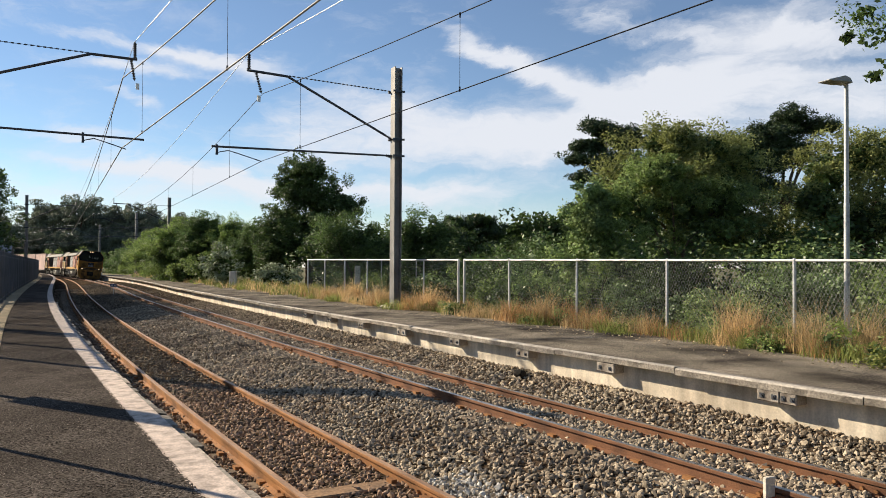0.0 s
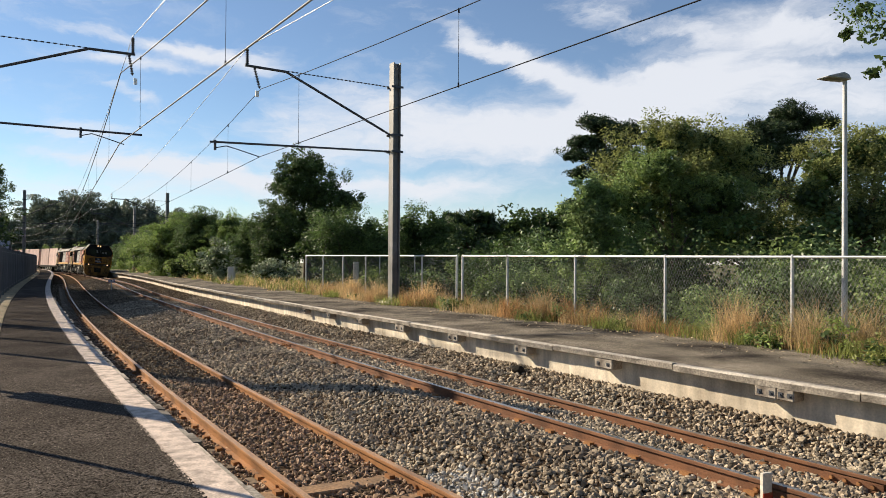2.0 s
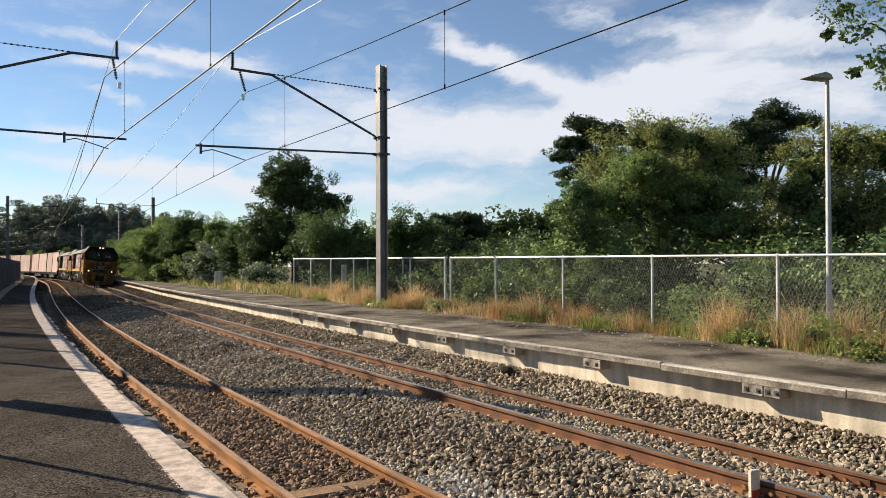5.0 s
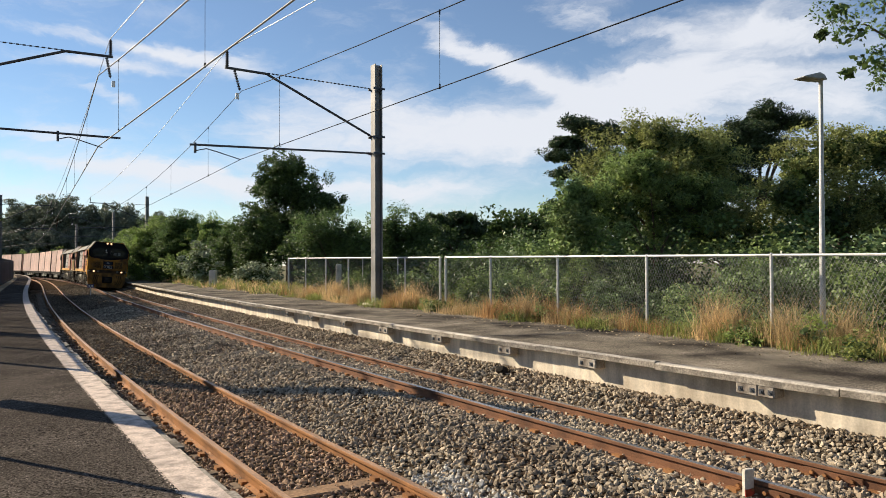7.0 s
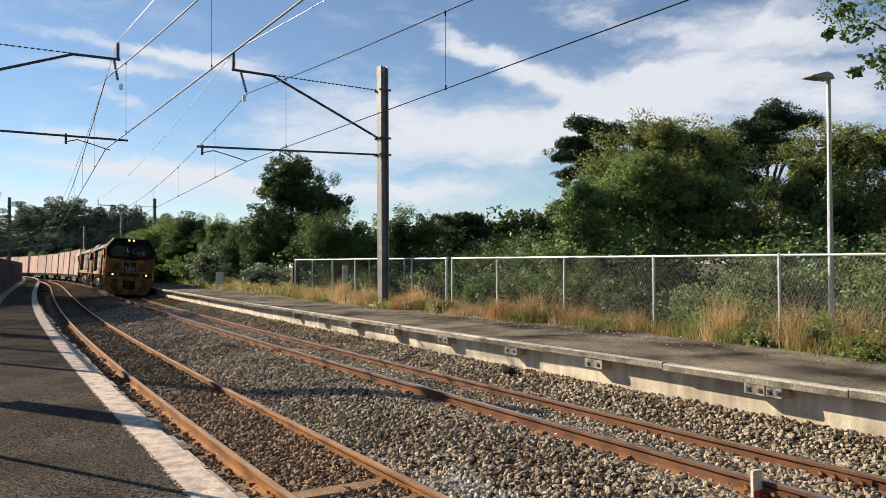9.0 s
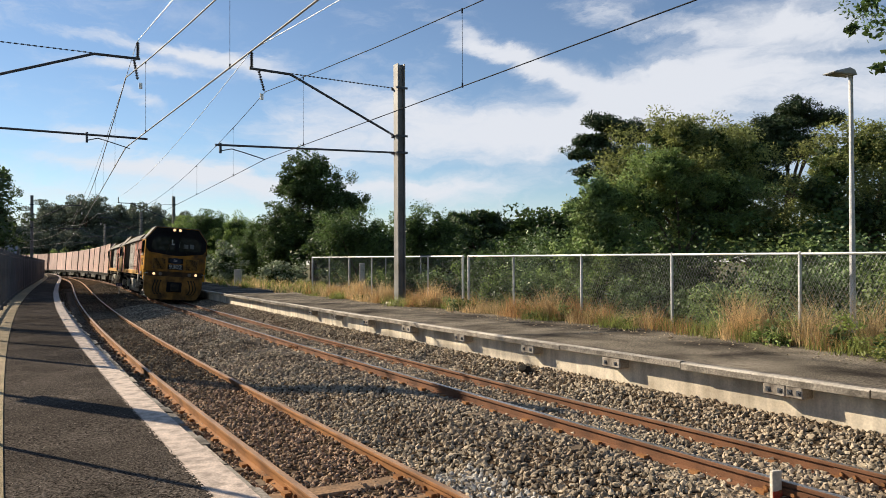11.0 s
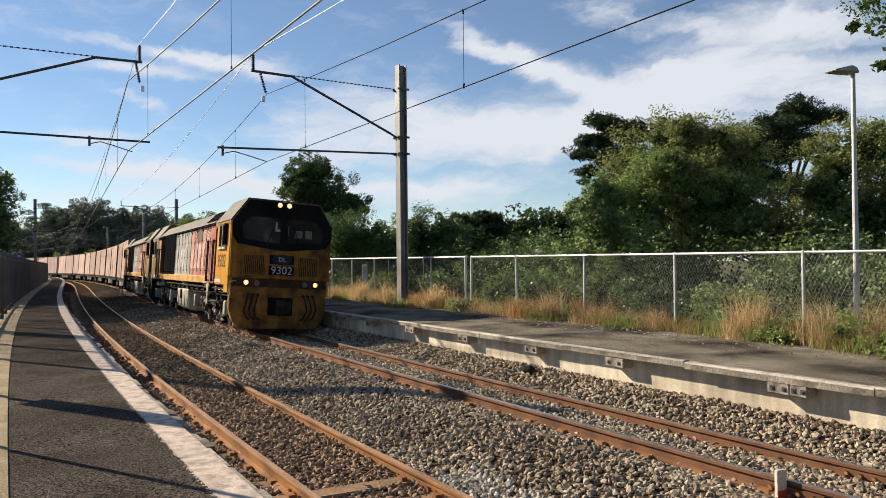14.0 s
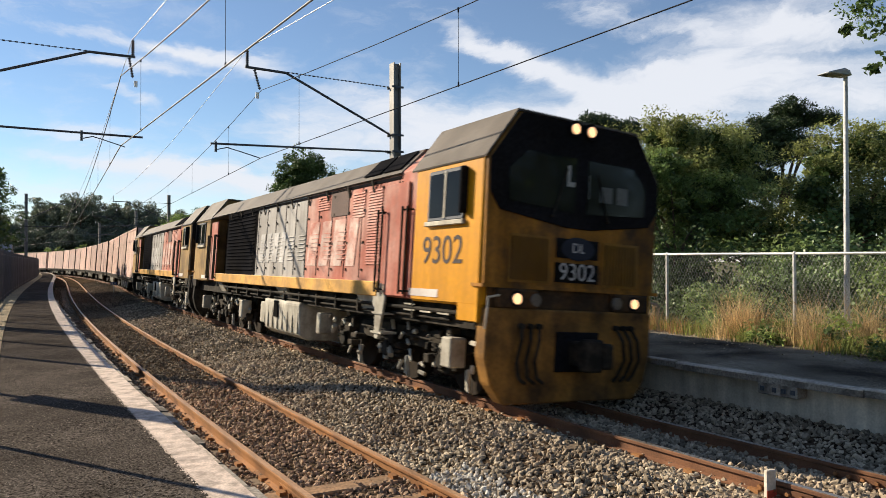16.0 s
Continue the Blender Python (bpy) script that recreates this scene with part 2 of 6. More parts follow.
def quads_ob(name, V, nper, material, parent=None):
    """Many loose polygons of nper corners each, from an array of corners."""
    n = len(V) // nper
    me = bpy.data.meshes.new(name)
    me.vertices.add(len(V)); me.vertices.foreach_set("co", np.asarray(V, np.float32).ravel())
    me.loops.add(n * nper); me.loops.foreach_set("vertex_index", np.arange(n * nper, dtype=np.int32))
    me.polygons.add(n); me.polygons.foreach_set("loop_start", np.arange(0, n * nper, nper, dtype=np.int32))
    me.materials.append(material)
    me.update(calc_edges=True)
    ob = new(name, me)
    ob.parent = parent
    return ob


def tris_ob(name, V, F, material, parent=None):
    me = bpy.data.meshes.new(name)
    me.vertices.add(len(V)); me.vertices.foreach_set("co", np.asarray(V, np.float32).ravel())
    me.loops.add(len(F) * 3); me.loops.foreach_set("vertex_index", np.asarray(F, np.int32).ravel())
    me.polygons.add(len(F)); me.polygons.foreach_set("loop_start", np.arange(0, len(F) * 3, 3, dtype=np.int32))
    me.materials.append(material)
    me.update(calc_edges=True)
    me.shade_flat()
    ob = new(name, me)
    ob.parent = parent
    return ob


def part(name, bm, material, parent=None, label="", bevel=0.0, smooth=False):
    if bevel:
        bmesh.ops.bevel(bm, geom=bm.edges[:], offset=bevel, segments=1, affect="EDGES", clamp_overlap=True)
    me = bpy.data.meshes.new(name)
    bm.to_mesh(me); bm.free()
    for m in (material if isinstance(material, (list, tuple)) else [material]):
        me.materials.append(m)
    if smooth:
        me.polygons.foreach_set("use_smooth", [True] * len(me.polygons))
    ob = new(name, me)
    ob.parent = parent
    if label:
        tagged(ob, label)
    return ob


def box(bm, lo, hi, m=None):
    """An upright box between two corners, in bm."""
    c = [(a + b) / 2 for a, b in zip(lo, hi)]
    s = [abs(b - a) for a, b in zip(lo, hi)]
    mm = Matrix.Translation(c) @ Matrix.Diagonal((*s, 1))
    r = bmesh.ops.create_cube(bm, size=1, matrix=(m @ mm) if m else mm)
    return r["verts"]


def tube(bm, a, b, r, n=8, r2=None):
    a, b = Vector(a), Vector(b)
    d = b - a
    m = Matrix.Translation((a + b) / 2) @ d.to_track_quat("Z", "Y").to_matrix().to_4x4()
    bmesh.ops.create_cone(bm, cap_ends=True, segments=n, radius1=r, radius2=r if r2 is None else r2, depth=d.length, matrix=m)


def prism(bm, poly, lo, hi, axis="x"):
    """A polygon drawn out between lo and hi along an axis."""
    def at(p, h):
        return (h, p[0], p[1]) if axis == "x" else (p[0], h, p[1]) if axis == "y" else (p[0], p[1], h)
    a = [bm.verts.new(at(p, lo)) for p in poly]
    b = [bm.verts.new(at(p, hi)) for p in poly]
    n = len(poly)
    bm.faces.new(a); bm.faces.new(b[::-1])
    for i in range(n):
        bm.faces.new((a[i], b[i], b[(i + 1) % n], a[(i + 1) % n]))
    bmesh.ops.recalc_face_normals(bm, faces=bm.faces[:])


# ---- plan: u runs away along the tracks, v across them ----
PHI = radians(32)
UA, VA = Vector((-math.sin(PHI), math.cos(PHI))), Vector((math.cos(PHI), math.sin(PHI)))
GRADE = -0.00885
T1 = (2.848, -1.357, 3.357, -0.880)
T2 = (5.950, -0.717, 3.007, -1.023)
RAIL2, PLAT1, PLAT2, EYE = 0.152, 0.60, 0.67, 2.0
CANT1, CANT2 = 0.044, 0.082


def vof(T, u):
    k = min(max(u, -30.0), 130.0)
    s = k / 50
    d = (T[1] + 2 * T[2] * s + 3 * T[3] * s * s) / 50
    v = T[0] + T[1] * s + T[2] * s * s + T[3] * s ** 3 + d * (u - k)
    if u > 40 and T is T2:      # the tracks spread a little
        q = min((u - 40) / 25, 1.0)
        v += 0.40 * q * q * (3 - 2 * q)
    if u > 118:                 # and turn away to the left
        w = min(u, 150) - 118
        v -= 0.0025 * w * w + 0.0050 * w * (u - 118 - w)
    return v


def at(T, u, off, z=0.0):
    p = UA * u + VA * (vof(T, u) + off)
    return Vector((p.x, p.y, z + GRADE * u))


def tangent(T, u):
    d = at(T, u + 0.25, 0) - at(T, u - 0.25, 0)
    return d.normalized()


def steps(a, b, first=0.5, grow=1.04, most=4.0):
    out, d, x = [a], first, a
    while x < b - 1e-6:
        x = min(b, x + d)
        d = min(most, d * grow)
        out.append(x)
    return out


def sweep(name, T, us, profile, material, parent=None, closed=True, smooth=False, matf=None):
    """A cross-section of (offset, height) drawn along a line of the plan."""
    n = len(profile)
    V = [at(T, u, o, z) for u in us for o, z in profile]
    F = []
    for i in range(len(us) - 1):
        for j in range(n if closed else n - 1):
            k = (j + 1) % n
            F.append((i * n + j, i * n + k, (i + 1) * n + k, (i + 1) * n + j))
    if closed:
        F.append(tuple(range(n))[::-1])
        F.append(tuple((len(us) - 1) * n + j for j in range(n)))
    ob = mesh_ob(name, V, F, material, parent, smooth)
    if matf:
        for p in ob.data.polygons:
            p.material_index = matf(p.index % n) if p.index < (len(us) - 1) * n else 0
    bm = bmesh.new(); bm.from_mesh(ob.data)
    bmesh.ops.recalc_face_normals(bm, faces=bm.faces[:]) if closed else None
    bm.to_mesh(ob.data); bm.free()
    return ob

# ---- ground, ballast, platforms ----
US = steps(-24, 240, 0.5, 1.03, 5)
g = sweep("ground", T2, steps(-60, 900, 2, 1.1, 60), [(-700, -0.75), (-60, -0.6), (-12, -0.4), (-8.2, 0.3), (-7.4, -0.25), (3, -0.25), (3.4, 0.40), (14, 0.45), (40, -0.3), (900, -2)], M_ground, closed=False, smooth=True)
tagged(g, "rough grassy ground along the railway", "ground", kind="structure")
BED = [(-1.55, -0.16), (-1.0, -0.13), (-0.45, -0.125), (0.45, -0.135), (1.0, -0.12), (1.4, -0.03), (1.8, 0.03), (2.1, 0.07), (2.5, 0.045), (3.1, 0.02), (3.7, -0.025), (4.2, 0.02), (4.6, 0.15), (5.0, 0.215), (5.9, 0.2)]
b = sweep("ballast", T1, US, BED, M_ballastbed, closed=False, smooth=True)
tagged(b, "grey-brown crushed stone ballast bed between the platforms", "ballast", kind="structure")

p = sweep("pavement", T1, US, [(-1.50, PLAT1), (-1.50, PLAT1 - 0.16), (-1.62, PLAT1 - 0.16), (-1.62, -0.5), (-4.6, -0.5), (-4.6, PLAT1 - 0.02), (-2.75, PLAT1)], M_asphalt)
tagged(p, "dark asphalt station platform surface with worn edge", "platform", kind="structure")
w = sweep("white_edge_line", T1, steps(-12, 150, 0.4, 1.03, 3), [(-1.50, PLAT1 - 0.03), (-1.50, PLAT1 + 0.006), (-1.722, PLAT1 + 0.006), (-1.722, PLAT1 - 0.03)], M_whiteline)
tagged(w, "worn white painted line along the platform edge", "painted line", kind="structure")
p2 = sweep("pavement_far", T2, steps(-12, 100, 0.5, 1.03, 4), [(1.585, PLAT2 + 0.003), (1.585, PLAT2 - 0.085), (1.74, PLAT2 - 0.085), (1.74, PLAT2 - 0.4), (4.6, PLAT2 - 0.4), (4.6, PLAT2 - 0.01), (3.0, PLAT2 + 0.012)], M_asphalt_old)
tagged(p2, "old grey asphalt surface of the disused platform", "platform", kind="structure")

# ---- tracks ----


def rail(T, o, z, label):
    """A flat-bottomed rail: polished head, rusty web and foot, fishplates at the joints, clips on the foot."""
    e = new("rail")
    us = steps(-22, 235, 0.5, 1.03, 5)
    prof = [(-0.030, 0), (0.030, 0), (0.034, -0.006), (0.034, -0.032), (0.010, -0.042), (0.009, -0.115), (0.058, -0.128), (0.058, -0.14), (-0.058, -0.14), (-0.058, -0.128), (-0.009, -0.115), (-0.010, -0.042), (-0.034, -0.032), (-0.034, -0.006)]
    sweep("rail_body", T, us, [(o + a, z + b) for a, b in prof], M_rust if T is T1 else M_rust_dark, e)
    sweep("running_surface", T, us, [(o - 0.027, z + 0.0015), (o + 0.027, z + 0.0015), (o + 0.027, z - 0.003), (o - 0.027, z - 0.003)], M_railtop1 if T is T1 else M_railtop, e)
    for uj in ((5.45 if o > 0 else 6.0), 17.3, 29.2, 41.0) if T is T1 else (3.35, 15.2, 27.0, 38.9):
        for side in (-1, 1):
            p = sweep("fishplate", T, [uj - 0.26, uj, uj + 0.26], [(o + side * 0.012, z - 0.045), (o + side * 0.034, z - 0.05), (o + side * 0.03, z - 0.105), (o + side * 0.012, z - 0.115)], M_rust if T is T1 else M_rust_dark, e)
            for k in (-0.18, -0.06, 0.06, 0.18):
                c = at(T, uj + k, o + side * 0.03, z - 0.08)
                d = VA.to_3d() * side
                bm = bmesh.new(); tube(bm, c, c + d * 0.03, 0.018, 6)
                part("bolt", bm, M_rust, p)
    return tagged(e, label, "rail", group="running rails")


RL = "rusty orange-brown steel running rail with a polished top"
rail(T1, -0.568, CANT1 / 2, RL)
rail(T1, 0.568, -CANT1 / 2, RL)
rail(T2, -0.568, RAIL2 + CANT2 / 2, RL)
rail(T2, 0.568, RAIL2 - CANT2 / 2, RL)


def sleepers(T, base, cant):
    bm = bmesh.new()
    box(bm, (-1.05, -0.115, -0.12), (1.05, 0.115, 0.0))
    bmesh.ops.bevel(bm, geom=bm.edges[:], offset=0.012, segments=1, affect="EDGES")
    me = bpy.data.meshes.new("sleeper"); bm.to_mesh(me); bm.free(); me.materials.append(M_sleeper)
    bm = bmesh.new()
    for s in (-1, 1):
        for q in (-1, 1):
            box(bm, (s * 0.568 + q * 0.075 - 0.03, -0.05, 0), (s * 0.568 + q * 0.075 + 0.03, 0.05, 0.035))
    mc = bpy.data.meshes.new("rail_clip"); bm.to_mesh(mc); bm.free(); mc.materials.append(M_rust)
    ms = me.copy(); ms.materials.clear(); ms.materials.append(M_sleeper_bare)
    e = new("sleepers_" + ("near" if T is T1 else "far"))
    u = -2.0
    rr = random.Random(5)
    while u < 60:
        c, t = at(T, u, 0, base - (0.102 if T is T1 and 5.0 < u < 6.4 else 0.142)), tangent(T, u)
        m = Matrix.Translation(c) @ Matrix.Rotation(math.atan2(t.y, t.x) - math.pi / 2, 4, "Z") @ Matrix.Rotation(math.atan2(cant, 1.137), 4, "Y")
        for nm, d in (("sleeper", ms if T is T1 and 5.0 < u < 6.4 else me), ("rail_clip", mc)):
            ob = new(nm, d); ob.parent = e
            ob.matrix_basis = m @ pose(rr.uniform(-0.03, 0.03), 0, 0, 0, 0, rr.uniform(-0.6, 0.6))
        u += 0.62
    return tagged(e, "weathered timber sleepers half buried in ballast", "sleepers", kind="structure")


sleepers(T1, 0.0, CANT1)
sleepers(T2, RAIL2, CANT2)


def stones(name, n, u0, u1, o0, o1, size, material, seed, label, skew=1.6, lift=0.0, flat=None, hull="block"):
    """Crushed stones strewn over the bed, denser near the front."""
    rs = np.random.RandomState(seed)
    u = u0 + (u1 - u0) * rs.rand(n) ** skew
    o = o0 + (o1 - o0) * rs.rand(n)
    bx, bz = [a for a, _ in BED], [b for _, b in BED]
    z = np.interp(o, bx, bz) + rs.uniform(-0.02, 0.018, n) + lift
    if flat is not None:
        z = np.full(n, flat)
    s = u / 50
    v = T1[0] + T1[1] * s + T1[2] * s ** 2 + T1[3] * s ** 3 + o
    P = np.stack([UA.x * u + VA.x * v, UA.y * u + VA.y * v, z + GRADE * u], 1)
    # angular hulls: many-sided for the near stones, a battered block further off, a double pyramid for the far and tiny ones
    if hull == "pyramid":
        bv = np.array([(1, 0, 0), (-1, 0, 0), (0, 1, 0), (0, -1, 0), (0, 0, 1), (0, 0, -1)], float)
        bf = np.array([(0, 2, 4), (2, 1, 4), (1, 3, 4), (3, 0, 4), (2, 0, 5), (1, 2, 5), (3, 1, 5), (0, 3, 5)])
    elif hull == "many":
        ico = bmesh.new(); bmesh.ops.create_icosphere(ico, subdivisions=1, radius=1)
        bv = np.array([x.co[:] for x in ico.verts]); bf = np.array([[x.index for x in f.verts] for f in ico.faces]); ico.free()
    else:
        bv = np.array([(x, y, z) for x in (-1, 1) for y in (-1, 1) for z in (-1, 1)], float) * 0.72
        bf = np.array([(0, 1, 3), (0, 3, 2), (4, 6, 7), (4, 7, 5), (0, 4, 5), (0, 5, 1), (2, 3, 7), (2, 7, 6), (0, 2, 6), (0, 6, 4), (1, 5, 7), (1, 7, 3)])
    k = len(bv)
    r = size * rs.uniform(0.55, 1.25, (n, 1, 1)) * rs.uniform(0.6, 1.3, (n, 1, 3))
    V = bv[None] * (1 + rs.uniform(-0.42, 0.36, (n, k, 1))) * r
    q = rs.randn(n, 4); q /= np.linalg.norm(q, axis=1, keepdims=True)
    w, x, y, zz = q.T
    R = np.stack([np.stack([1 - 2 * (y * y + zz * zz), 2 * (x * y - zz * w), 2 * (x * zz + y * w)], 1),
                  np.stack([2 * (x * y + zz * w), 1 - 2 * (x * x + zz * zz), 2 * (y * zz - x * w)], 1),
                  np.stack([2 * (x * zz - y * w), 2 * (y * zz + x * w), 1 - 2 * (x * x + y * y)], 1)], 1)
    V = np.einsum("nij,nkj->nki", R, V) + P[:, None]
    F = bf[None] + (np.arange(n) * k)[:, None, None]
    ob = tris_ob(name, V.reshape(-1, 3), F.reshape(-1, 3), material)
    return tagged(ob, label, "ballast stones", kind="stuff")


stones("ballast_stones", 54000, 1.0, 15, 0.75, 5.8, 0.0275, M_stone, 11, "loose grey-brown crushed stone ballast between the tracks", 1.35, hull="many")
stones("ballast_stones_mid", 36000, 13.5, 36, 0.75, 5.8, 0.028, M_stone, 18, "grey-brown crushed stone ballast along the tracks", 1.3)
stones("ballast_stones_far", 30000, 25, 80, 0.75, 5.6, 0.034, M_stone_far, 14, "grey-brown crushed stone ballast further along the line", 1.25, hull="pyramid")
stones("ballast_stones_dark", 9000, 26, 70, -1.5, 0.78, 0.026, M_stone_far, 15, "dark brown crushed stone further along the line, tree shade in its colour", 1.25, hull="pyramid")
stones("ballast_stones_rusty", 19000, 0.5, 13, -1.5, 0.78, 0.025, M_stone_rust, 12, "rust-stained dark crushed stone between the near rails", 1.35, hull="many")
stones("ballast_stones_rusty_mid", 12000, 12, 34, -1.5, 0.78, 0.024, M_stone_far, 19, "dark brown crushed stone further between the rails, tree shade in its colour", 1.3)
stones("pale_stones", 420, 4.5, 5.9, 0.68, 1.2, 0.026, mat("pale_stone", (0.42, 0.40, 0.36), 0.9, grain=40, var=0.2, island=0.3), 13, "pale grey stone chips beside the rail", 1.0, 0.012, hull="many")
stones("ballast_stones_behind", 6000, -9, 1.2, 0.75, 5.8, 0.034, M_stone, 17, "loose crushed stone ballast behind the viewer", 1.0, hull="pyramid")
stones("platform_grit", 9000, -3, 13, -2.76, -1.80, 0.0046, mat("pale_grit", (0.20, 0.17, 0.14), 0.9, grain=40, var=0.2, island=0.8), 16, "loose pale grit bedded in the asphalt platform", 1.4, 0, PLAT1 - 0.0005, hull="pyramid")

# ---- near platform: verge, fence ----
vg = sweep("verge", T1, steps(-12, 150, 0.4, 1.03, 3), [(-2.77, PLAT1 - 0.05), (-2.79, PLAT1 + 0.012), (-3.15, PLAT1 + 0.03), (-3.9, PLAT1 + 0.0), (-3.9, PLAT1 - 0.05)], M_verge)
tagged(vg, "dry sandy verge beside the asphalt platform", "verge", kind="structure")


def bar_fence():
    """An upright bar fence in bays behind the near platform."""
    e = new("bar_fence")
    OFF, H = -3.2, 1.86
    u = 13.2
    bm = bmesh.new(); box(bm, (-0.006, -0.006, 0.06), (0.006, 0.006, H)); mb = bpy.data.meshes.new("bar"); bm.to_mesh(mb); bm.free(); mb.materials.append(M_darkfence)
    bm = bmesh.new(); box(bm, (-0.04, -0.04, -0.1), (0.04, 0.04, H + 0.05))
    tube(bm, (0, 0, H + 0.05), (0, 0, H + 0.09), 0.035, 8, 0.01)
    mp_ = bpy.data.meshes.new("post"); bm.to_mesh(mp_); bm.free(); mp_.materials.append(M_darkfence)
    k = 0
    ob = new("post", mp_); ob.parent = e; ob.matrix_basis = Matrix.Translation(at(T1, 7.1, OFF, PLAT1)) @ Matrix.Diagonal((0.5, 0.5, 1, 1))
    while u < 106:
        ob = new("post", mp_); ob.parent = e; ob.matrix_basis = Matrix.Translation(at(T1, u, OFF, PLAT1))
        for zz in (0.16, H - 0.14):
            sweep("rail_bar", T1, [u, u + 1.2, u + 2.4], [(OFF - 0.02, PLAT1 + zz), (OFF + 0.02, PLAT1 + zz), (OFF + 0.02, PLAT1 + zz + 0.04), (OFF - 0.02, PLAT1 + zz + 0.04)], M_darkfence, e)
        if u < 28:
            for j in range(1, 22):
                ob = new("bar", mb); ob.parent = e; ob.matrix_basis = Matrix.Translation(at(T1, u + j * 0.109, OFF, PLAT1))
        else:
            bm = bmesh.new()
            for j in range(1, 22):
                c = at(T1, u + j * 0.109, OFF, PLAT1)
                box(bm, (c.x - 0.009, c.y - 0.009, c.z + 0.06), (c.x + 0.009, c.y + 0.009, c.z + H))
            tagged(part("bar_panel", bm, M_darkfence, e), kind="stuff")
        u += 2.4
    return tagged(e, "dark grey upright metal bar fence behind the platform", "fence")


bar_fence()


def edge_lip():
    """The crumbling lip of the near platform's edge, and ragged flakes of paint along the line's inner side."""
    e = new("platform_lip")
    r = random.Random(9)
    u = 0.6
    while u < 30:
        ln = r.uniform(0.16, 0.6)
        w, d = r.uniform(0.05, 0.12), r.uniform(0.05, 0.11)
        zt = PLAT1 - r.uniform(0.004, 0.022)
        sweep("lip_piece", T1, [u, u + ln * 0.3, u + ln * 0.7, u + ln], [(-1.502, zt), (-1.50 + w, zt - r.uniform(0.004, 0.02)), (-1.50 + w * 0.8, PLAT1 - d), (-1.502, PLAT1 - d)], M_coping if r.random() < 0.55 else M_lip, e)
        u += ln + r.uniform(0.004, 0.06)
    tagged(e, "crumbling pale lip along the platform edge", "edge", kind="structure")
    V, F = [], []
    for k in range(2600):
        u = 0.5 + 26 * r.random() ** 1.5
        o = -1.72 - abs(r.gauss(0, 0.012))
        s1, s2, a = r.uniform(0.004, 0.014), r.uniform(0.003, 0.008), r.uniform(0, 6.3)
        i0 = len(V)
        for j in range(6):
            q = a + j * 1.047
            V.append(at(T1, u + math.cos(q) * s1 * r.uniform(0.6, 1.2) * 1.6, o + math.sin(q) * s2 * r.uniform(0.6, 1.2), PLAT1 + 0.0035 + 0.002 * (k % 3) / 3))
        F.append(tuple(range(i0, i0 + 6))[::-1])
    tagged(mesh_ob("paint_flakes", V, F, M_whiteline), "worn flakes of white paint beside the edge line", "paint flakes", kind="stuff")


edge_lip()

# ---- far platform: wall, coping slabs, brackets ----
WALL_US = steps(-12, 100, 0.5, 1.03, 4)


def far_platform():
    w = sweep("wall_platform", T2, WALL_US, [(1.66, PLAT2 - 0.09), (1.69, -0.5), (2.05, -0.5), (2.05, PLAT2 - 0.09)], M_conc)
    tagged(w, "stained cream concrete retaining wall under the platform edge", "wall", kind="structure")
    e = new("coping")
    u, i = -8.0, 0
    while u < 98:
        ln = 2.35 if u < 40 else 5.0
        lift = 0.010 * math.sin(i * 2.3)
        us = [u + 0.006 + (ln - 0.012) * k / 3 for k in range(4)]
        sweep("slab", T2, us, [(1.46, PLAT2 + lift - 0.012), (1.475, PLAT2 + lift), (1.58, PLAT2 + 0.006), (1.58, PLAT2 - 0.085), (1.46, PLAT2 + lift - 0.085)], M_coping, e)
        sweep("edge_strip", T2, us, [(1.458, PLAT2 + lift - 0.016), (1.458, PLAT2 + lift - 0.008), (1.472, PLAT2 + lift + 0.004), (1.525, PLAT2 + lift * 0.5 + 0.0075), (1.525, PLAT2 + lift * 0.5 - 0.004)], M_edge, e)
        u += ln; i += 1
    tagged(e, "weathered concrete coping slabs along the platform edge", "coping", kind="structure")
    # brackets under the joints
    for ub, wd in ((19.76, 0.2), (17.84, 0.25), (15.77, 0.3), (13.62, 0.42), (11.41, 0.36), (9.28, 0.34), (7.35, 0.36), (4.80, 0.27), (4.56, 0.20), (2.2, 0.4), (-0.6, 0.4)):
        b = new("bracket")
        c, t = at(T2, ub, 1.5, PLAT2), tangent(T2, ub)
        b.matrix_basis = Matrix.Translation(c) @ Matrix.Rotation(math.atan2(t.y, t.x) - math.pi / 2, 4, "Z")
        bm = bmesh.new(); box(bm, (-0.035, -wd / 2, -0.225), (0.18, wd / 2, -0.087)); part("block", bm, M_bracket, b, bevel=0.012)
        for s in (-1, 1):
            bm = bmesh.new(); box(bm, (-0.042, s * wd * 0.27 - 0.026, -0.185), (-0.034, s * wd * 0.27 + 0.026, -0.133)); pl = part("washer_plate", bm, M_arm, b, "dark rusty washer plate")
            bm = bmesh.new(); tube(bm, (-0.056, s * wd * 0.27, -0.16), (-0.041, s * wd * 0.27, -0.16), 0.012, 6); part("bolt", bm, M_arm, pl)
        tagged(b, "concrete bracket block bolted under the platform coping", "bracket", group="coping brackets")


far_platform()


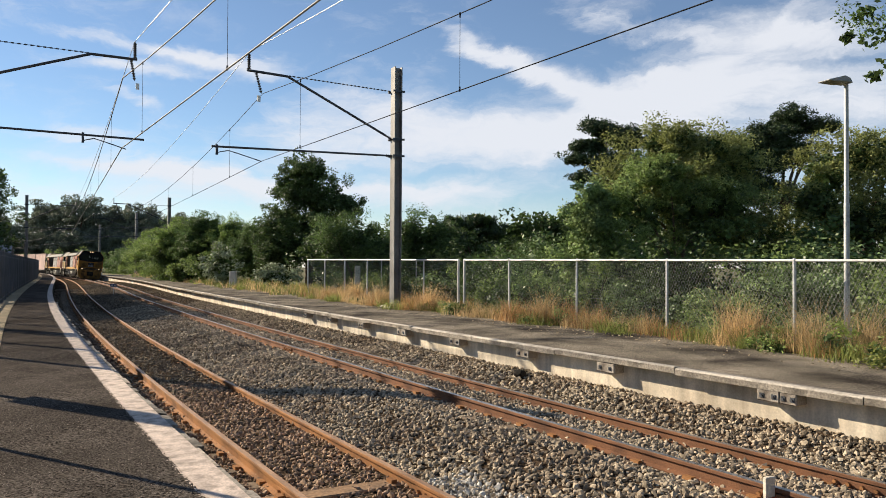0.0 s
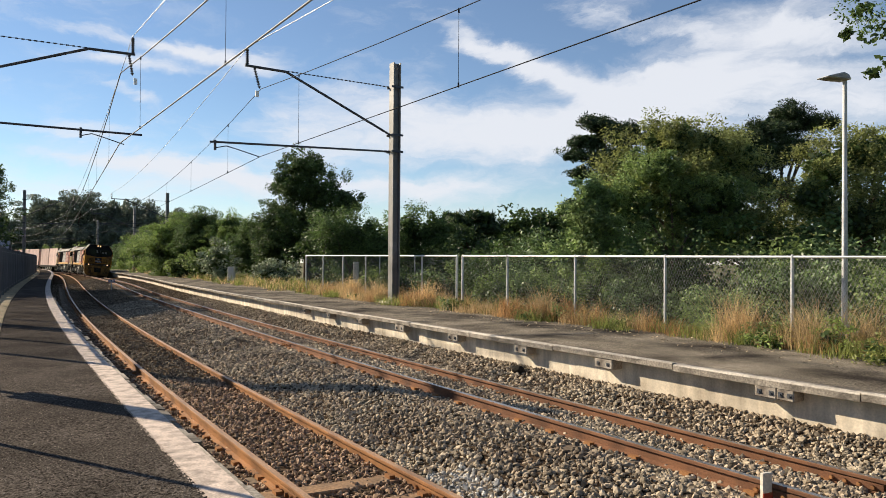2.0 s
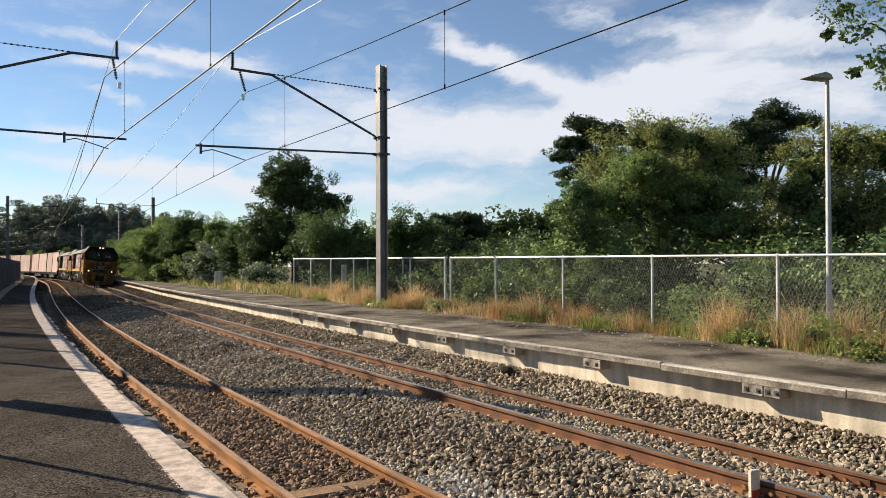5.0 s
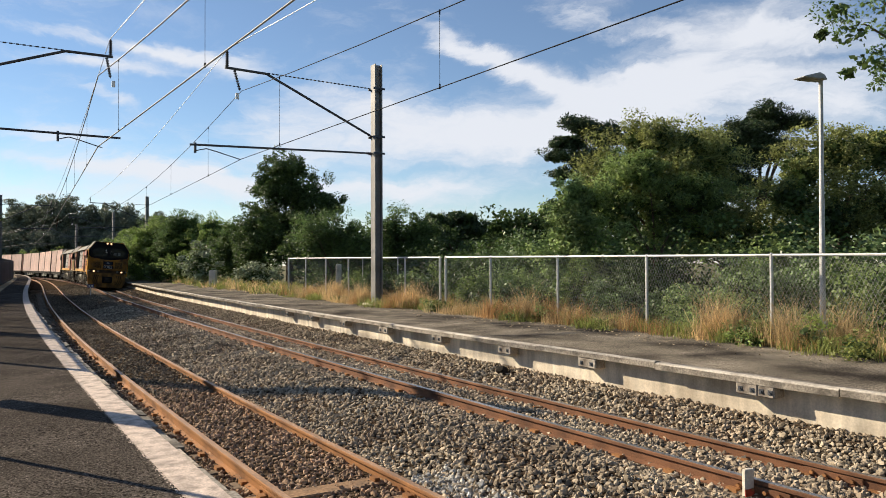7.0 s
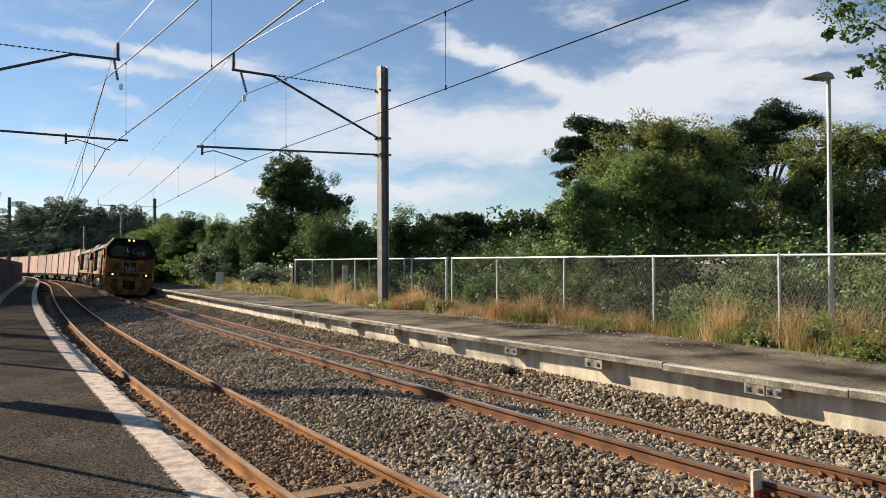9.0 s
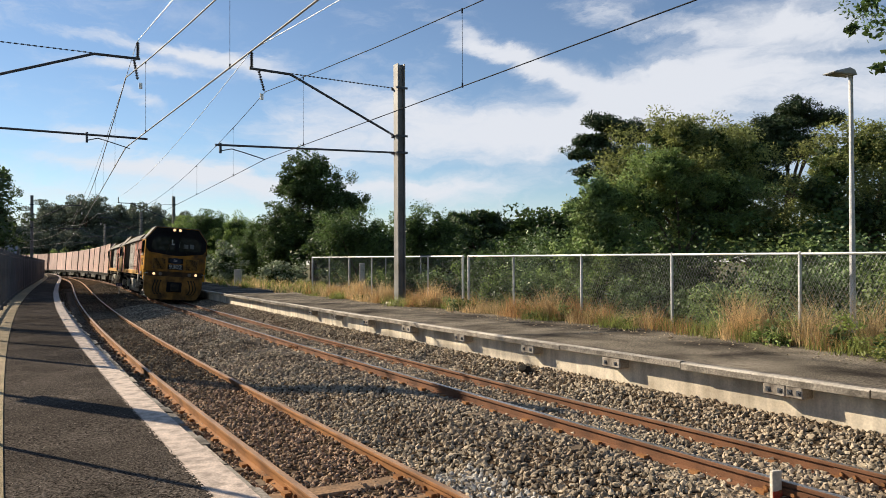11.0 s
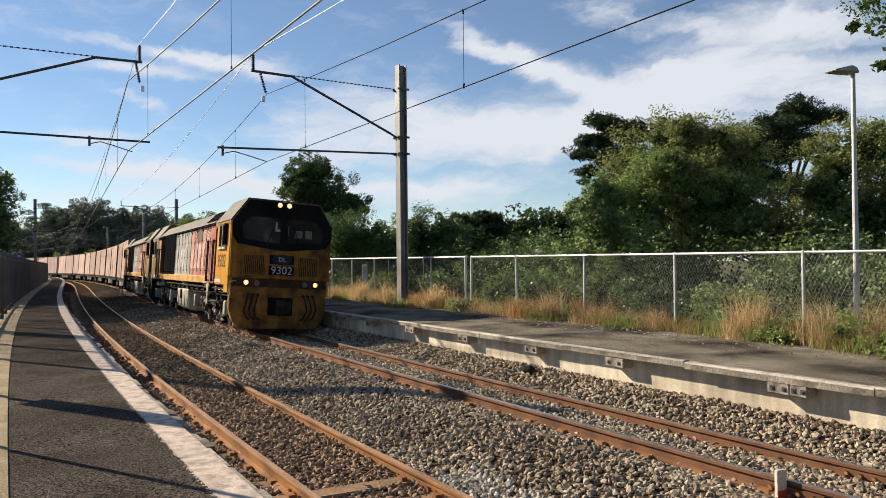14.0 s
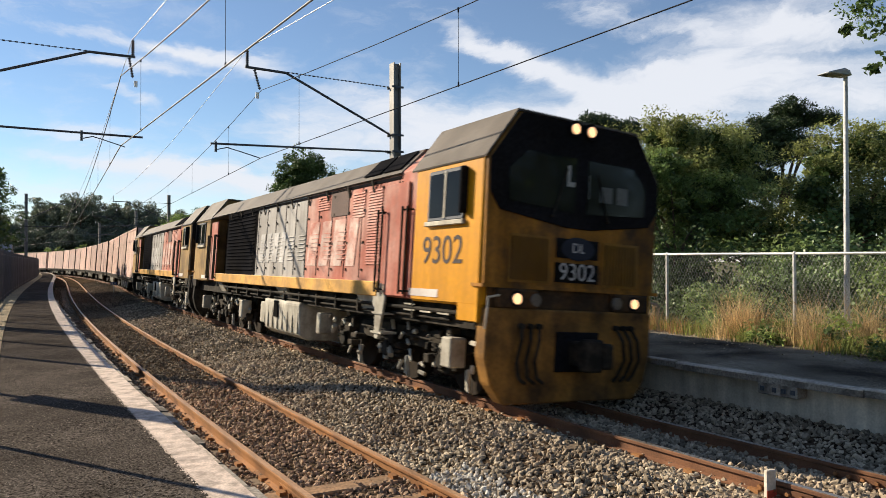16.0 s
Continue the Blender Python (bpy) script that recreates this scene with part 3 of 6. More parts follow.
def chain_fence():
    """A chain-link fence on the far platform: posts, top rail, wires crossing as diamonds."""
    e = new("chain_link_fence")
    OFF = 4.8
    top = lambda u: EYE + 0.02 - 0.0022 * (u - 6)
    posts = [-6.0, -3.5, -1.0, 1.45, 3.98, 6.50, 9.05, 11.56, 14.06, 16.15, 16.45, 18.46, 20.6, 22.62, 24.73, 26.86, 28.94]
    for u in posts:
        c = at(T2, u, OFF, PLAT2)
        bm = bmesh.new(); tube(bm, c - Vector((0, 0, 0.3)), (c.x, c.y, top(u) + 0.015), 0.028 if u not in (16.15, 16.45, 28.94) else 0.038, 10)
        p = part("post", bm, M_galv, e)
        bm = bmesh.new(); tube(bm, (c.x, c.y, top(u) + 0.012), (c.x, c.y, top(u) + 0.04), 0.034, 10, 0.012); part("cap", bm, M_galv, p)
    for a, b in zip(posts[:-1], posts[1:]):
        if b - a < 0.4:
            continue
        bm = bmesh.new(); pa, pb = at(T2, a, OFF), at(T2, b, OFF)
        tube(bm, (pa.x, pa.y, top(a)), (pb.x, pb.y, top(b)), 0.022, 8); part("top_rail", bm, M_galv, e)
        # wires of this bay
        V, F = [], []
        n = int((b - a) / 0.062)
        H = 1.36
        for fam in (-1, 1):
            for k in range(-22, n + 23):
                x0 = a + (b - a) * k / n
                seg = []
                for q in (0.0, 1.0):
                    seg.append((x0 + fam * q * H * 0.5, q))
                (xa, qa), (xb, qb) = seg
                lo, hi = 0.0, 1.0
                for bound in (a, b):
                    s = (bound - xa) / (xb - xa)
                    if bound == (a if xb > xa else b):
                        lo = max(lo, s)
                    else:
                        hi = min(hi, s)
                if hi - lo < 0.02:
                    continue
                ends = []
                for s in (lo, hi):
                    uu = xa + (xb - xa) * s
                    c = at(T2, uu, OFF + fam * 0.002)
                    zt = top(uu)
                    ends.append(Vector((c.x, c.y, zt - H + H * s)))
                d = (ends[1] - ends[0]).normalized()
                n1 = d.cross(Vector((VA.x, VA.y, 0))).normalized(); n2 = d.cross(n1)
                i0 = len(V)
                for c in ends:
                    for ang in (0, 2.094, 4.189):
                        V.append(c + (n1 * math.cos(ang) + n2 * math.sin(ang)) * 0.0022)
                for j in range(3):
                    F.append((i0 + j, i0 + (j + 1) % 3, i0 + 3 + (j + 1) % 3, i0 + 3 + j))
        tagged(mesh_ob("wire_mesh", V, F, M_netwire, e), kind="stuff")
    # return bay at the far end
    c0 = at(T2, 28.94, OFF, PLAT2)
    for k in (1, 2, 3):
        c = at(T2, 28.94 - 0.4 * k, OFF + 1.6 * k, PLAT2)
        bm = bmesh.new(); tube(bm, c - Vector((0, 0, 0.3)), (c.x, c.y, top(29)), 0.028, 8); part("post", bm, M_galv, e)
        bm = bmesh.new(); tube(bm, (c0.x, c0.y, top(29)), (c.x, c.y, top(29)), 0.02, 8); part("top_rail", bm, M_galv, e)
        c0 = c
    return tagged(e, "galvanised chain-link fence with round posts on the platform", "fence")


chain_fence()

# ---- overhead line ----


def mast_frame(T, u, off, base):
    """A pose at the mast's foot: x across the tracks (towards the far side), y along them, away."""
    c, t = at(T, u, off, base), tangent(T, u)
    return Matrix.Translation(c) @ Matrix.Rotation(math.atan2(t.y, t.x) - math.pi / 2, 4, "Z")


def insulator(bm, a, b, r=0.05, n=6):
    a, b = Vector(a), Vector(b)
    tube(bm, a, b, 0.012, 6)
    for k in range(n):
        c = a.lerp(b, (k + 0.7) / (n + 0.4)); d = (b - a).normalized() * 0.022
        tube(bm, c - d, c + d, r, 10, r * 0.45)


def mast(T, u, off, base, H, side, arms=4.65, dz=0.0, rev=False, label="grey steel overhead line mast on a concrete footing"):
    """side: -1 when the arms reach to smaller offsets. Arms: strut, top stay, register bar, steady arm, insulators."""
    e = new("overhead_line_mast")
    e.matrix_basis = mast_frame(T, u, off, base)
    bm = bmesh.new()
    w, d, tf = 0.13, 0.15, 0.03
    prism(bm, [(-w, -d), (-w + tf, -d), (-w + tf, -0.02), (w - tf, -0.02), (w - tf, -d), (w, -d), (w, d), (w - tf, d), (w - tf, 0.02), (-w + tf, 0.02), (-w + tf, d), (-w, d)], 0, H, "z")
    part("pole", bm, M_mast, e)
    bm = bmesh.new(); box(bm, (-0.36, -0.36, -0.25), (0.36, 0.36, 0.07)); part("footing", bm, M_conc, e, "pale concrete footing", bevel=0.03)
    if not arms:
        return tagged(e, label, "mast", group="overhead line masts")
    s = side
    for z in (5.27 + dz, (4.54 if rev else 4.75) + dz, 6.78 + dz):
        bm = bmesh.new(); box(bm, (-0.2, -0.19, z - 0.03), (0.2, -0.155, z + 0.03)); box(bm, (-0.2, 0.155, z - 0.03), (0.2, 0.19, z + 0.03)); part("clamp", bm, M_arm, e)
    L = abs(arms)
    ins = 0.4 if L > 4 else 0.3
    bm = bmesh.new(); insulator(bm, (s * 0.14, 0, 5.26 + dz), (s * 0.36, 0, 5.37 + dz), 0.045, 4); part("strut_insulator", bm, M_insul, e)
    bm = bmesh.new(); tube(bm, (s * 0.36, 0, 5.37 + dz), (s * (L - 1.12), 0, 6.79 + dz), 0.038, 8); tube(bm, (s * (L - 1.12), 0, 6.79 + dz), (s * (L + 0.06), 0, 6.81 + dz), 0.038, 8); part("strut", bm, M_arm, e)
    bm = bmesh.new()
    q = 26
    for k in range(q):
        a = Vector((s * 0.2, 0, 6.78 + dz)).lerp(Vector((s * (L - 1.12), 0, 6.81 + dz)), k / q); b = Vector((s * 0.2, 0, 6.78 + dz)).lerp(Vector((s * (L - 1.12), 0, 6.81 + dz)), (k + 1) / q)
        tube(bm, a, b, 0.008, 5); tube(bm, a.lerp(b, 0.25), a.lerp(b, 0.75), 0.02, 6)
    part("stay", bm, M_arm, e)
    bm = bmesh.new(); insulator(bm, (s * L, 0, 6.84 + dz), (s * L, 0, 7.30 + dz), 0.055, 7); part("feeder_insulator", bm, M_insul, e)
    # where things hang along the arm, measured from the mast
    m0, m1, bar0, bar1, zr0, drop, con = (L - 0.1, L + 0.0, L + 0.26, L + 0.26, 4.54, L - 1.29, L - 0.2) if rev else (L - 0.2, L - 0.36, L + 1.0, L + 1.0, 4.75, L + 0.86, L - 0.36)
    zr1 = 4.54 if rev else 4.58
    bm = bmesh.new(); insulator(bm, (s * m0, 0, 6.78 + dz), (s * m1, 0, 6.2 + dz), 0.05, 8); part("messenger_insulator", bm, M_insul, e)
    bm = bmesh.new(); box(bm, (s * (m1 + 0.03), -0.02, 5.96 + dz), (s * (m1 + 0.12), 0.02, 6.13 + dz)); part("tag_plate", bm, mat("white_plate", (0.75, 0.74, 0.70), 0.5, grain=30, var=0.1), e, "white weathered tag plate")
    bm = bmesh.new(); insulator(bm, (s * 0.14, 0, zr0 + dz), (s * 0.4, 0, zr0 + dz), 0.045, 4); part("register_insulator", bm, M_insul, e)
    bm = bmesh.new(); tube(bm, (s * 0.4, 0, zr0 + dz), (s * bar1, 0, zr1 + dz), 0.03, 8); part("register_bar", bm, M_arm, e)
    bm = bmesh.new(); box(bm, (s * drop - 0.03, -0.03, zr1 - 0.22 + dz), (s * drop + 0.03, 0.03, zr1 + 0.06 + dz)); part("drop_bracket", bm, M_arm, e)
    bm = bmesh.new()
    pts = [(s * drop, 0, zr1 - 0.16 + dz), (s * (drop + (con - drop) * 0.25), 0, zr1 - 0.08 + dz), (s * (drop + (con - drop) * 0.5), 0, zr1 - 0.15 + dz), (s * con, 0, zr1 - 0.31 + dz)]
    for a, b in zip(pts[:-1], pts[1:]):
        tube(bm, a, b, 0.014, 6)
    part("steady_arm", bm, M_arm, e)
    return tagged(e, label, "mast", group="overhead line masts")


FAR_M = (-29.0, 19.4, 68.0, 90.5, 119.5)
NEAR_M = (-27.0, 21.5, 78.0)
for u in FAR_M[1:]:
    mast(T2, u, 4.3, PLAT2, 7.55, -1, 4.65)
for u in NEAR_M[1:]:
    mast(T1, u, -4.95 if u < 50 else -4.0, PLAT1, 8.1, 1, 5.15 if u < 50 else 4.2, 0.43, True)


def wire_run(name, T, pts, r, material, parent, n=14):
    """A wire through (u, offset, z, sag to the next), as a thin tube."""
    P = []
    for (u0, o0, z0, sag), (u1, o1, z1, _) in zip(pts[:-1], pts[1:]):
        for k in range(n):
            f = k / n
            P.append(at(T, u0, o0, z0).lerp(at(T, u1, o1, z1), f) - Vector((0, 0, 4 * sag * f * (1 - f))))
    P.append(at(T, pts[-1][0], pts[-1][1], pts[-1][2]))
    V, F = [], []
    for i, p in enumerate(P):
        d = (P[min(i + 1, len(P) - 1)] - P[max(i - 1, 0)]).normalized()
        a = d.cross(Vector((0, 0, 1))).normalized(); b = d.cross(a)
        for j in range(5):
            V.append(p + (a * math.cos(j * 1.2566) + b * math.sin(j * 1.2566)) * r)
    for i in range(len(P) - 1):
        for j in range(5):
            F.append((i * 5 + j, i * 5 + (j + 1) % 5, i * 5 + 5 + (j + 1) % 5, i * 5 + 5 + j))
    return mesh_ob(name, V, F, material, parent, True)


def catenary(T, base, us, zc, zm, off, ofeed, zfeed, sagm):
    e = new("overhead_wires")
    wire_run("contact_wire", T, [(u, off, base + zc, 0.03) for u in us], 0.0155 if T is T1 else 0.0095, M_wire_mid if T is T1 else M_wire, e)
    wire_run("messenger_wire", T, [(u, off, base + zm, sagm) for u in us], 0.0155 if T is T1 else 0.0095, M_wire_mid if T is T1 else M_wire, e)
    wire_run("feeder_wire", T, [(u, ofeed + (2.3 if u < 0 and T is T2 else 0), base + zfeed, 0.55) for u in us], 0.0095, M_wire_al, e)
    for a, b in zip(us[:-1], us[1:]):
        n = int((b - a) / 6.9)
        for k in range(n):
            f = (k + 0.6) / n
            u = a + (b - a) * f
            zt = base + zm - 4 * sagm * f * (1 - f); zb = base + zc - 0.12 * f * (1 - f)
            c = at(T, a, off).lerp(at(T, b, off), f)
            up = lambda z: c + Vector((0, 0, z))
            bm = bmesh.new(); tube(bm, up(zb), up(zt), 0.0045, 5)
            tube(bm, up(zb - 0.02), up(zb + 0.06), 0.016, 6); tube(bm, up(zt - 0.06), up(zt + 0.02), 0.016, 6)
            part("dropper", bm, M_wire, e)
    return tagged(e, "thin dark overhead contact and messenger wires with droppers", "overhead wires")


catenary(T2, PLAT2, (-29.0, 19.4, 68.0, 90.5, 119.5, 160.0), 4.27, 6.18, 0.02, -0.35, 7.32, 1.0)
catenary(T1, PLAT1, (-27.0, 21.5, 78.0, 118.0, 160.0), 4.70, 6.68, -0.1, 0.2, 7.76, 1.0)

# ---- the train ----
# a paler, less saturated yellow than the cab sides
M_sill = mat("pale_sill_yellow", (0.60, 0.33, 0.08), 0.6, spec=0.15, grain=16, var=0.15, bump=0.1, big=1.2, bigvar=0.2, stain=(0.26, 0.16, 0.08), stain_amt=0.6, stain_scale=2.2)
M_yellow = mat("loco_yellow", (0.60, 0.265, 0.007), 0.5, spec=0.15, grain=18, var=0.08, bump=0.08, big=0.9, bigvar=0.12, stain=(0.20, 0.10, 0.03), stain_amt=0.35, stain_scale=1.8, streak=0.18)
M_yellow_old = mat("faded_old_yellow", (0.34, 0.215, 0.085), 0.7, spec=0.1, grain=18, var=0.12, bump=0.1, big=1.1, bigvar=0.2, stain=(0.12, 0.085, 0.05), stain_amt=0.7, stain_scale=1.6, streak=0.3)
# about half as bright as the cab's side yellow, with dark stains
M_yellow_dark = mat("dark_stained_yellow", (0.315, 0.138, 0.018), 0.75, spec=0.2, grain=20, var=0.2, bump=0.15, big=1.4, bigvar=0.25, stain=(0.045, 0.03, 0.02), stain_amt=0.85, stain_scale=2.4, streak=0.35)
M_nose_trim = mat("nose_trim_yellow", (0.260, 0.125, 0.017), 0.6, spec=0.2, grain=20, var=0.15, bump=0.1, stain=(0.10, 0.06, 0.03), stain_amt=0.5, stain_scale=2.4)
M_red = mat("faded_red", (0.38, 0.125, 0.088), 0.65, spec=0.1, grain=22, var=0.12, bump=0.1, big=1.1, bigvar=0.18, stain=(0.54, 0.35, 0.29), stain_amt=0.85, stain_scale=1.3, streak=0.25)
M_greyp = mat("faded_grey_paint", (0.39, 0.37, 0.345), 0.7, spec=0.1, grain=22, var=0.1, bump=0.1, big=1.1, bigvar=0.15, stain=(0.22, 0.20, 0.18), stain_amt=0.5, streak=0.25)
M_roof = mat("roof_grey", (0.125, 0.108, 0.092), 0.75, grain=25, var=0.15, bump=0.15, stain=(0.09, 0.075, 0.06), stain_amt=0.6, stain_scale=1.2)
M_black = mat("matt_black", (0.014, 0.014, 0.016), 0.9, spec=0.0, grain=25, var=0.3, bump=0.1, stain=(0.014, 0.012, 0.009), stain_amt=0.6)
M_mottle = mat("mottled_dark_brown", (0.046, 0.029, 0.017), 0.8, spec=0.15, grain=20, var=0.3, bump=0.2, stain=(0.10, 0.048, 0.015), stain_amt=0.75, stain_scale=3.5, big=2.5, bigvar=0.3)
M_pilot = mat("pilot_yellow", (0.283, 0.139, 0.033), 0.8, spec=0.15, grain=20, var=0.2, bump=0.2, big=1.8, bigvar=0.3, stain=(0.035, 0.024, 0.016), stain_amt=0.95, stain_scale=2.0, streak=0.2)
M_under = mat("underframe_black", (0.016, 0.0145, 0.012), 0.85, spec=0.1, grain=22, var=0.35, bump=0.2, stain=(0.065, 0.052, 0.038), stain_amt=0.7, stain_scale=4)
M_lightgrey = mat("pale_grey_steel", (0.458, 0.427, 0.352), 0.65, grain=20, var=0.12, bump=0.15, stain=(0.16, 0.13, 0.10), stain_amt=0.6, stain_scale=3, streak=0.3)
M_whitep = mat("faded_white_paint", (0.62, 0.58, 0.54), 0.6, grain=25, var=0.12, bump=0.05, stain=(0.42, 0.25, 0.2), stain_amt=0.45, stain_scale=2)
M_mark_g = mat("faded_marking_grey", (0.50, 0.48, 0.46), 0.6, grain=25, var=0.15, stain=(0.34, 0.325, 0.31), stain_amt=0.9, stain_scale=3)
M_mark_r = mat("faded_marking_pink", (0.56, 0.42, 0.36), 0.6, grain=25, var=0.15, stain=(0.39, 0.13, 0.09), stain_amt=1.0, stain_scale=3.5)
M_glassd = mat("dark_glass", (0.012, 0.014, 0.014), 0.12, grain=5, var=0.05, bump=0, spec=0.24)
M_glass_side = mat("dusty_dark_glass", (0.010, 0.012, 0.013), 0.06, grain=5, var=0.05, bump=0, spec=0.08)
M_lamp = mat("headlamp_lit", (1.0, 0.58, 0.28), 0.3, emit=0.85, bump=0, var=0)
M_reflect = mat("lamp_reflector", (0.62, 0.42, 0.27), 0.35, metal=0.4, bump=0, var=0.1, grain=30)
M_patch_dim = mat("dim_grey_patch", (0.12, 0.125, 0.115), 0.6, grain=30, var=0.2, bump=0)
M_patch_pale = mat("pale_reflection_grey", (0.30, 0.30, 0.28), 0.6, grain=30, var=0.2, bump=0)
M_lamp_off = mat("lamp_lens", (0.16, 0.135, 0.11), 0.25, bump=0, var=0.1)
M_wheel = mat("wheel_steel", (0.03, 0.024, 0.019), 0.8, spec=0.05, metal=0.0, grain=20, var=0.2, bump=0.1)
M_contain = mat("faded_pink_container", (0.66, 0.46, 0.395), 0.65, grain=14, var=0.08, bump=0.1, big=0.5, bigvar=0.12, stain=(0.46, 0.31, 0.255), stain_amt=0.6, stain_scale=0.9, streak=0.25, rand=0.24)


def text_mesh(name, body, size, material, parent, m, label=""):
    cu = bpy.data.curves.new(name, "FONT")
    cu.body, cu.size, cu.extrude, cu.align_x, cu.align_y = body, size, 0.004, "CENTER", "CENTER"
    tmp = bpy.data.objects.new(name, cu)
    me = bpy.data.meshes.new_from_object(tmp)
    bpy.data.objects.remove(tmp)
    me.materials.clear(); me.materials.append(material)
    ob = new(name, me); ob.parent = parent; ob.matrix_basis = m
    if label:
        tagged(ob, label)
    return ob


def plate(bm, poly, x0, x1):
    prism(bm, poly, x0, x1, "x")


def wheelset(parent, x, y_half=0.568, r=0.46):
    bm = bmesh.new()
    tube(bm, (0, -y_half - 0.1, 0), (0, y_half + 0.1, 0), 0.07, 10)
    for s in (-1, 1):
        tube(bm, (0, s * (y_half - 0.06), 0), (0, s * (y_half + 0.06), 0), r, 24)
        tube(bm, (0, s * (y_half - 0.09), 0), (0, s * (y_half - 0.06), 0), r + 0.028, 24)
        for k in range(3):
            a = k * 2.094
            tube(bm, (math.cos(a) * 0.24, s * (y_half + 0.055), math.sin(a) * 0.24), (math.cos(a) * 0.24, s * (y_half + 0.075), math.sin(a) * 0.24), 0.06, 8)
    ob = part("wheelset", bm, M_wheel, parent)
    ob.matrix_basis = pose(x, 0, r)
    return ob


def bogie(parent, xc, wb, pale):
    """A three-axle bogie: side frames, axle boxes, springs, brake gear, pale boxes."""
    b = new("bogie"); b.parent = parent; b.matrix_basis = pose(xc, 0, 0)
    rg = random.Random(int(100 * wb))
    # a solid dark box added so the space between the side frames reads black
    bm = bmesh.new(); box(bm, (-wb - 0.5, -0.84, 0.56), (wb + 0.5, 0.84, 0.95)); part("bogie_frame", bm, M_under, b)
    for s in (-1, 1):
        bm = bmesh.new()
        prism(bm, [(-wb - 0.55, 0.62), (-wb - 0.35, 0.80), (-wb * 0.5, 0.84), (wb * 0.5, 0.84), (wb + 0.35, 0.80), (wb + 0.55, 0.62), (wb + 0.3, 0.56), (-wb - 0.3, 0.56)], s * 0.86, s * 0.98, "y")
        part("side_frame", bm, M_under, b, bevel=0.012)
        for k in (-1, 0, 1):
            bm = bmesh.new(); box(bm, (k * wb - 0.16, s * 0.86, 0.30), (k * wb + 0.16, s * 1.06, 0.60)); tube(bm, (k * wb, s * 1.04, 0.46), (k * wb, s * 1.12, 0.46), 0.12, 12)
            part("axle_box", bm, M_under, b, bevel=0.02)
            for q in (-0.27, 0.27):
                bm = bmesh.new()
                for i in range(5):
                    tube(bm, (k * wb + q, s * 1.0, 0.36 + i * 0.065), (k * wb + q, s * 1.0, 0.395 + i * 0.065), 0.075, 10)
                part("spring", bm, M_under, b)
            # brake block hangers and sand pipes, pale with dust
            bm = bmesh.new()
            prism(bm, [(k * wb + 0.50, 0.40), (k * wb + 0.57, 0.42), (k * wb + 0.56, 0.26), (k * wb + 0.61, 0.12), (k * wb + 0.52, 0.15)], s * 0.98, s * 1.04, "y")
            part("brake_hanger", bm, M_lightgrey, b, bevel=0.01)
            # dusty levers, pins and pipe ends
            for j in range(11):
                bm = bmesh.new()
                xa, za = k * wb + rg.uniform(-0.75, 0.75), rg.uniform(0.22, 0.9)
                xb, zb = xa + rg.uniform(-0.16, 0.16), za + rg.uniform(-0.16, 0.16)
                tube(bm, (xa, s * 1.07, za), (xb, s * rg.uniform(1.05, 1.12), zb), rg.uniform(0.016, 0.045), 6)
                part("brake_lever", bm, M_lightgrey, b)
            for j in range(5):
                bm = bmesh.new()
                xa, za = k * wb + rg.uniform(-0.7, 0.7), rg.uniform(0.3, 0.85)
                box(bm, (xa, s * 0.98, za), (xa + rg.uniform(0.06, 0.22), s * rg.uniform(1.04, 1.16), za + rg.uniform(0.05, 0.2)))
                part("brake_cylinder", bm, M_under, b, bevel=0.012)
        bm = bmesh.new()
        tube(bm, (-wb - 0.4, s * 1.02, 0.92), (wb + 0.5, s * 1.02, 0.92), 0.022, 8)
        tube(bm, (-wb * 0.6, s * 1.06, 0.74), (wb * 0.8, s * 1.06, 0.70), 0.016, 8); tube(bm, (-wb * 0.2, s * 1.07, 0.98), (wb * 0.4, s * 1.07, 0.98), 0.03, 8)
        part("air_pipe", bm, M_under, b)
        for x0, x1, z0, z1 in pale:
            bm = bmesh.new(); box(bm, (x0, s * 1.02, z0), (x1, s * 1.26, z1)); part("equipment_box", bm, M_lightgrey, b, "pale grey dusty equipment box", bevel=0.02)
    for k in (-1, 0, 1):
        wheelset(b, k * wb)
    return b


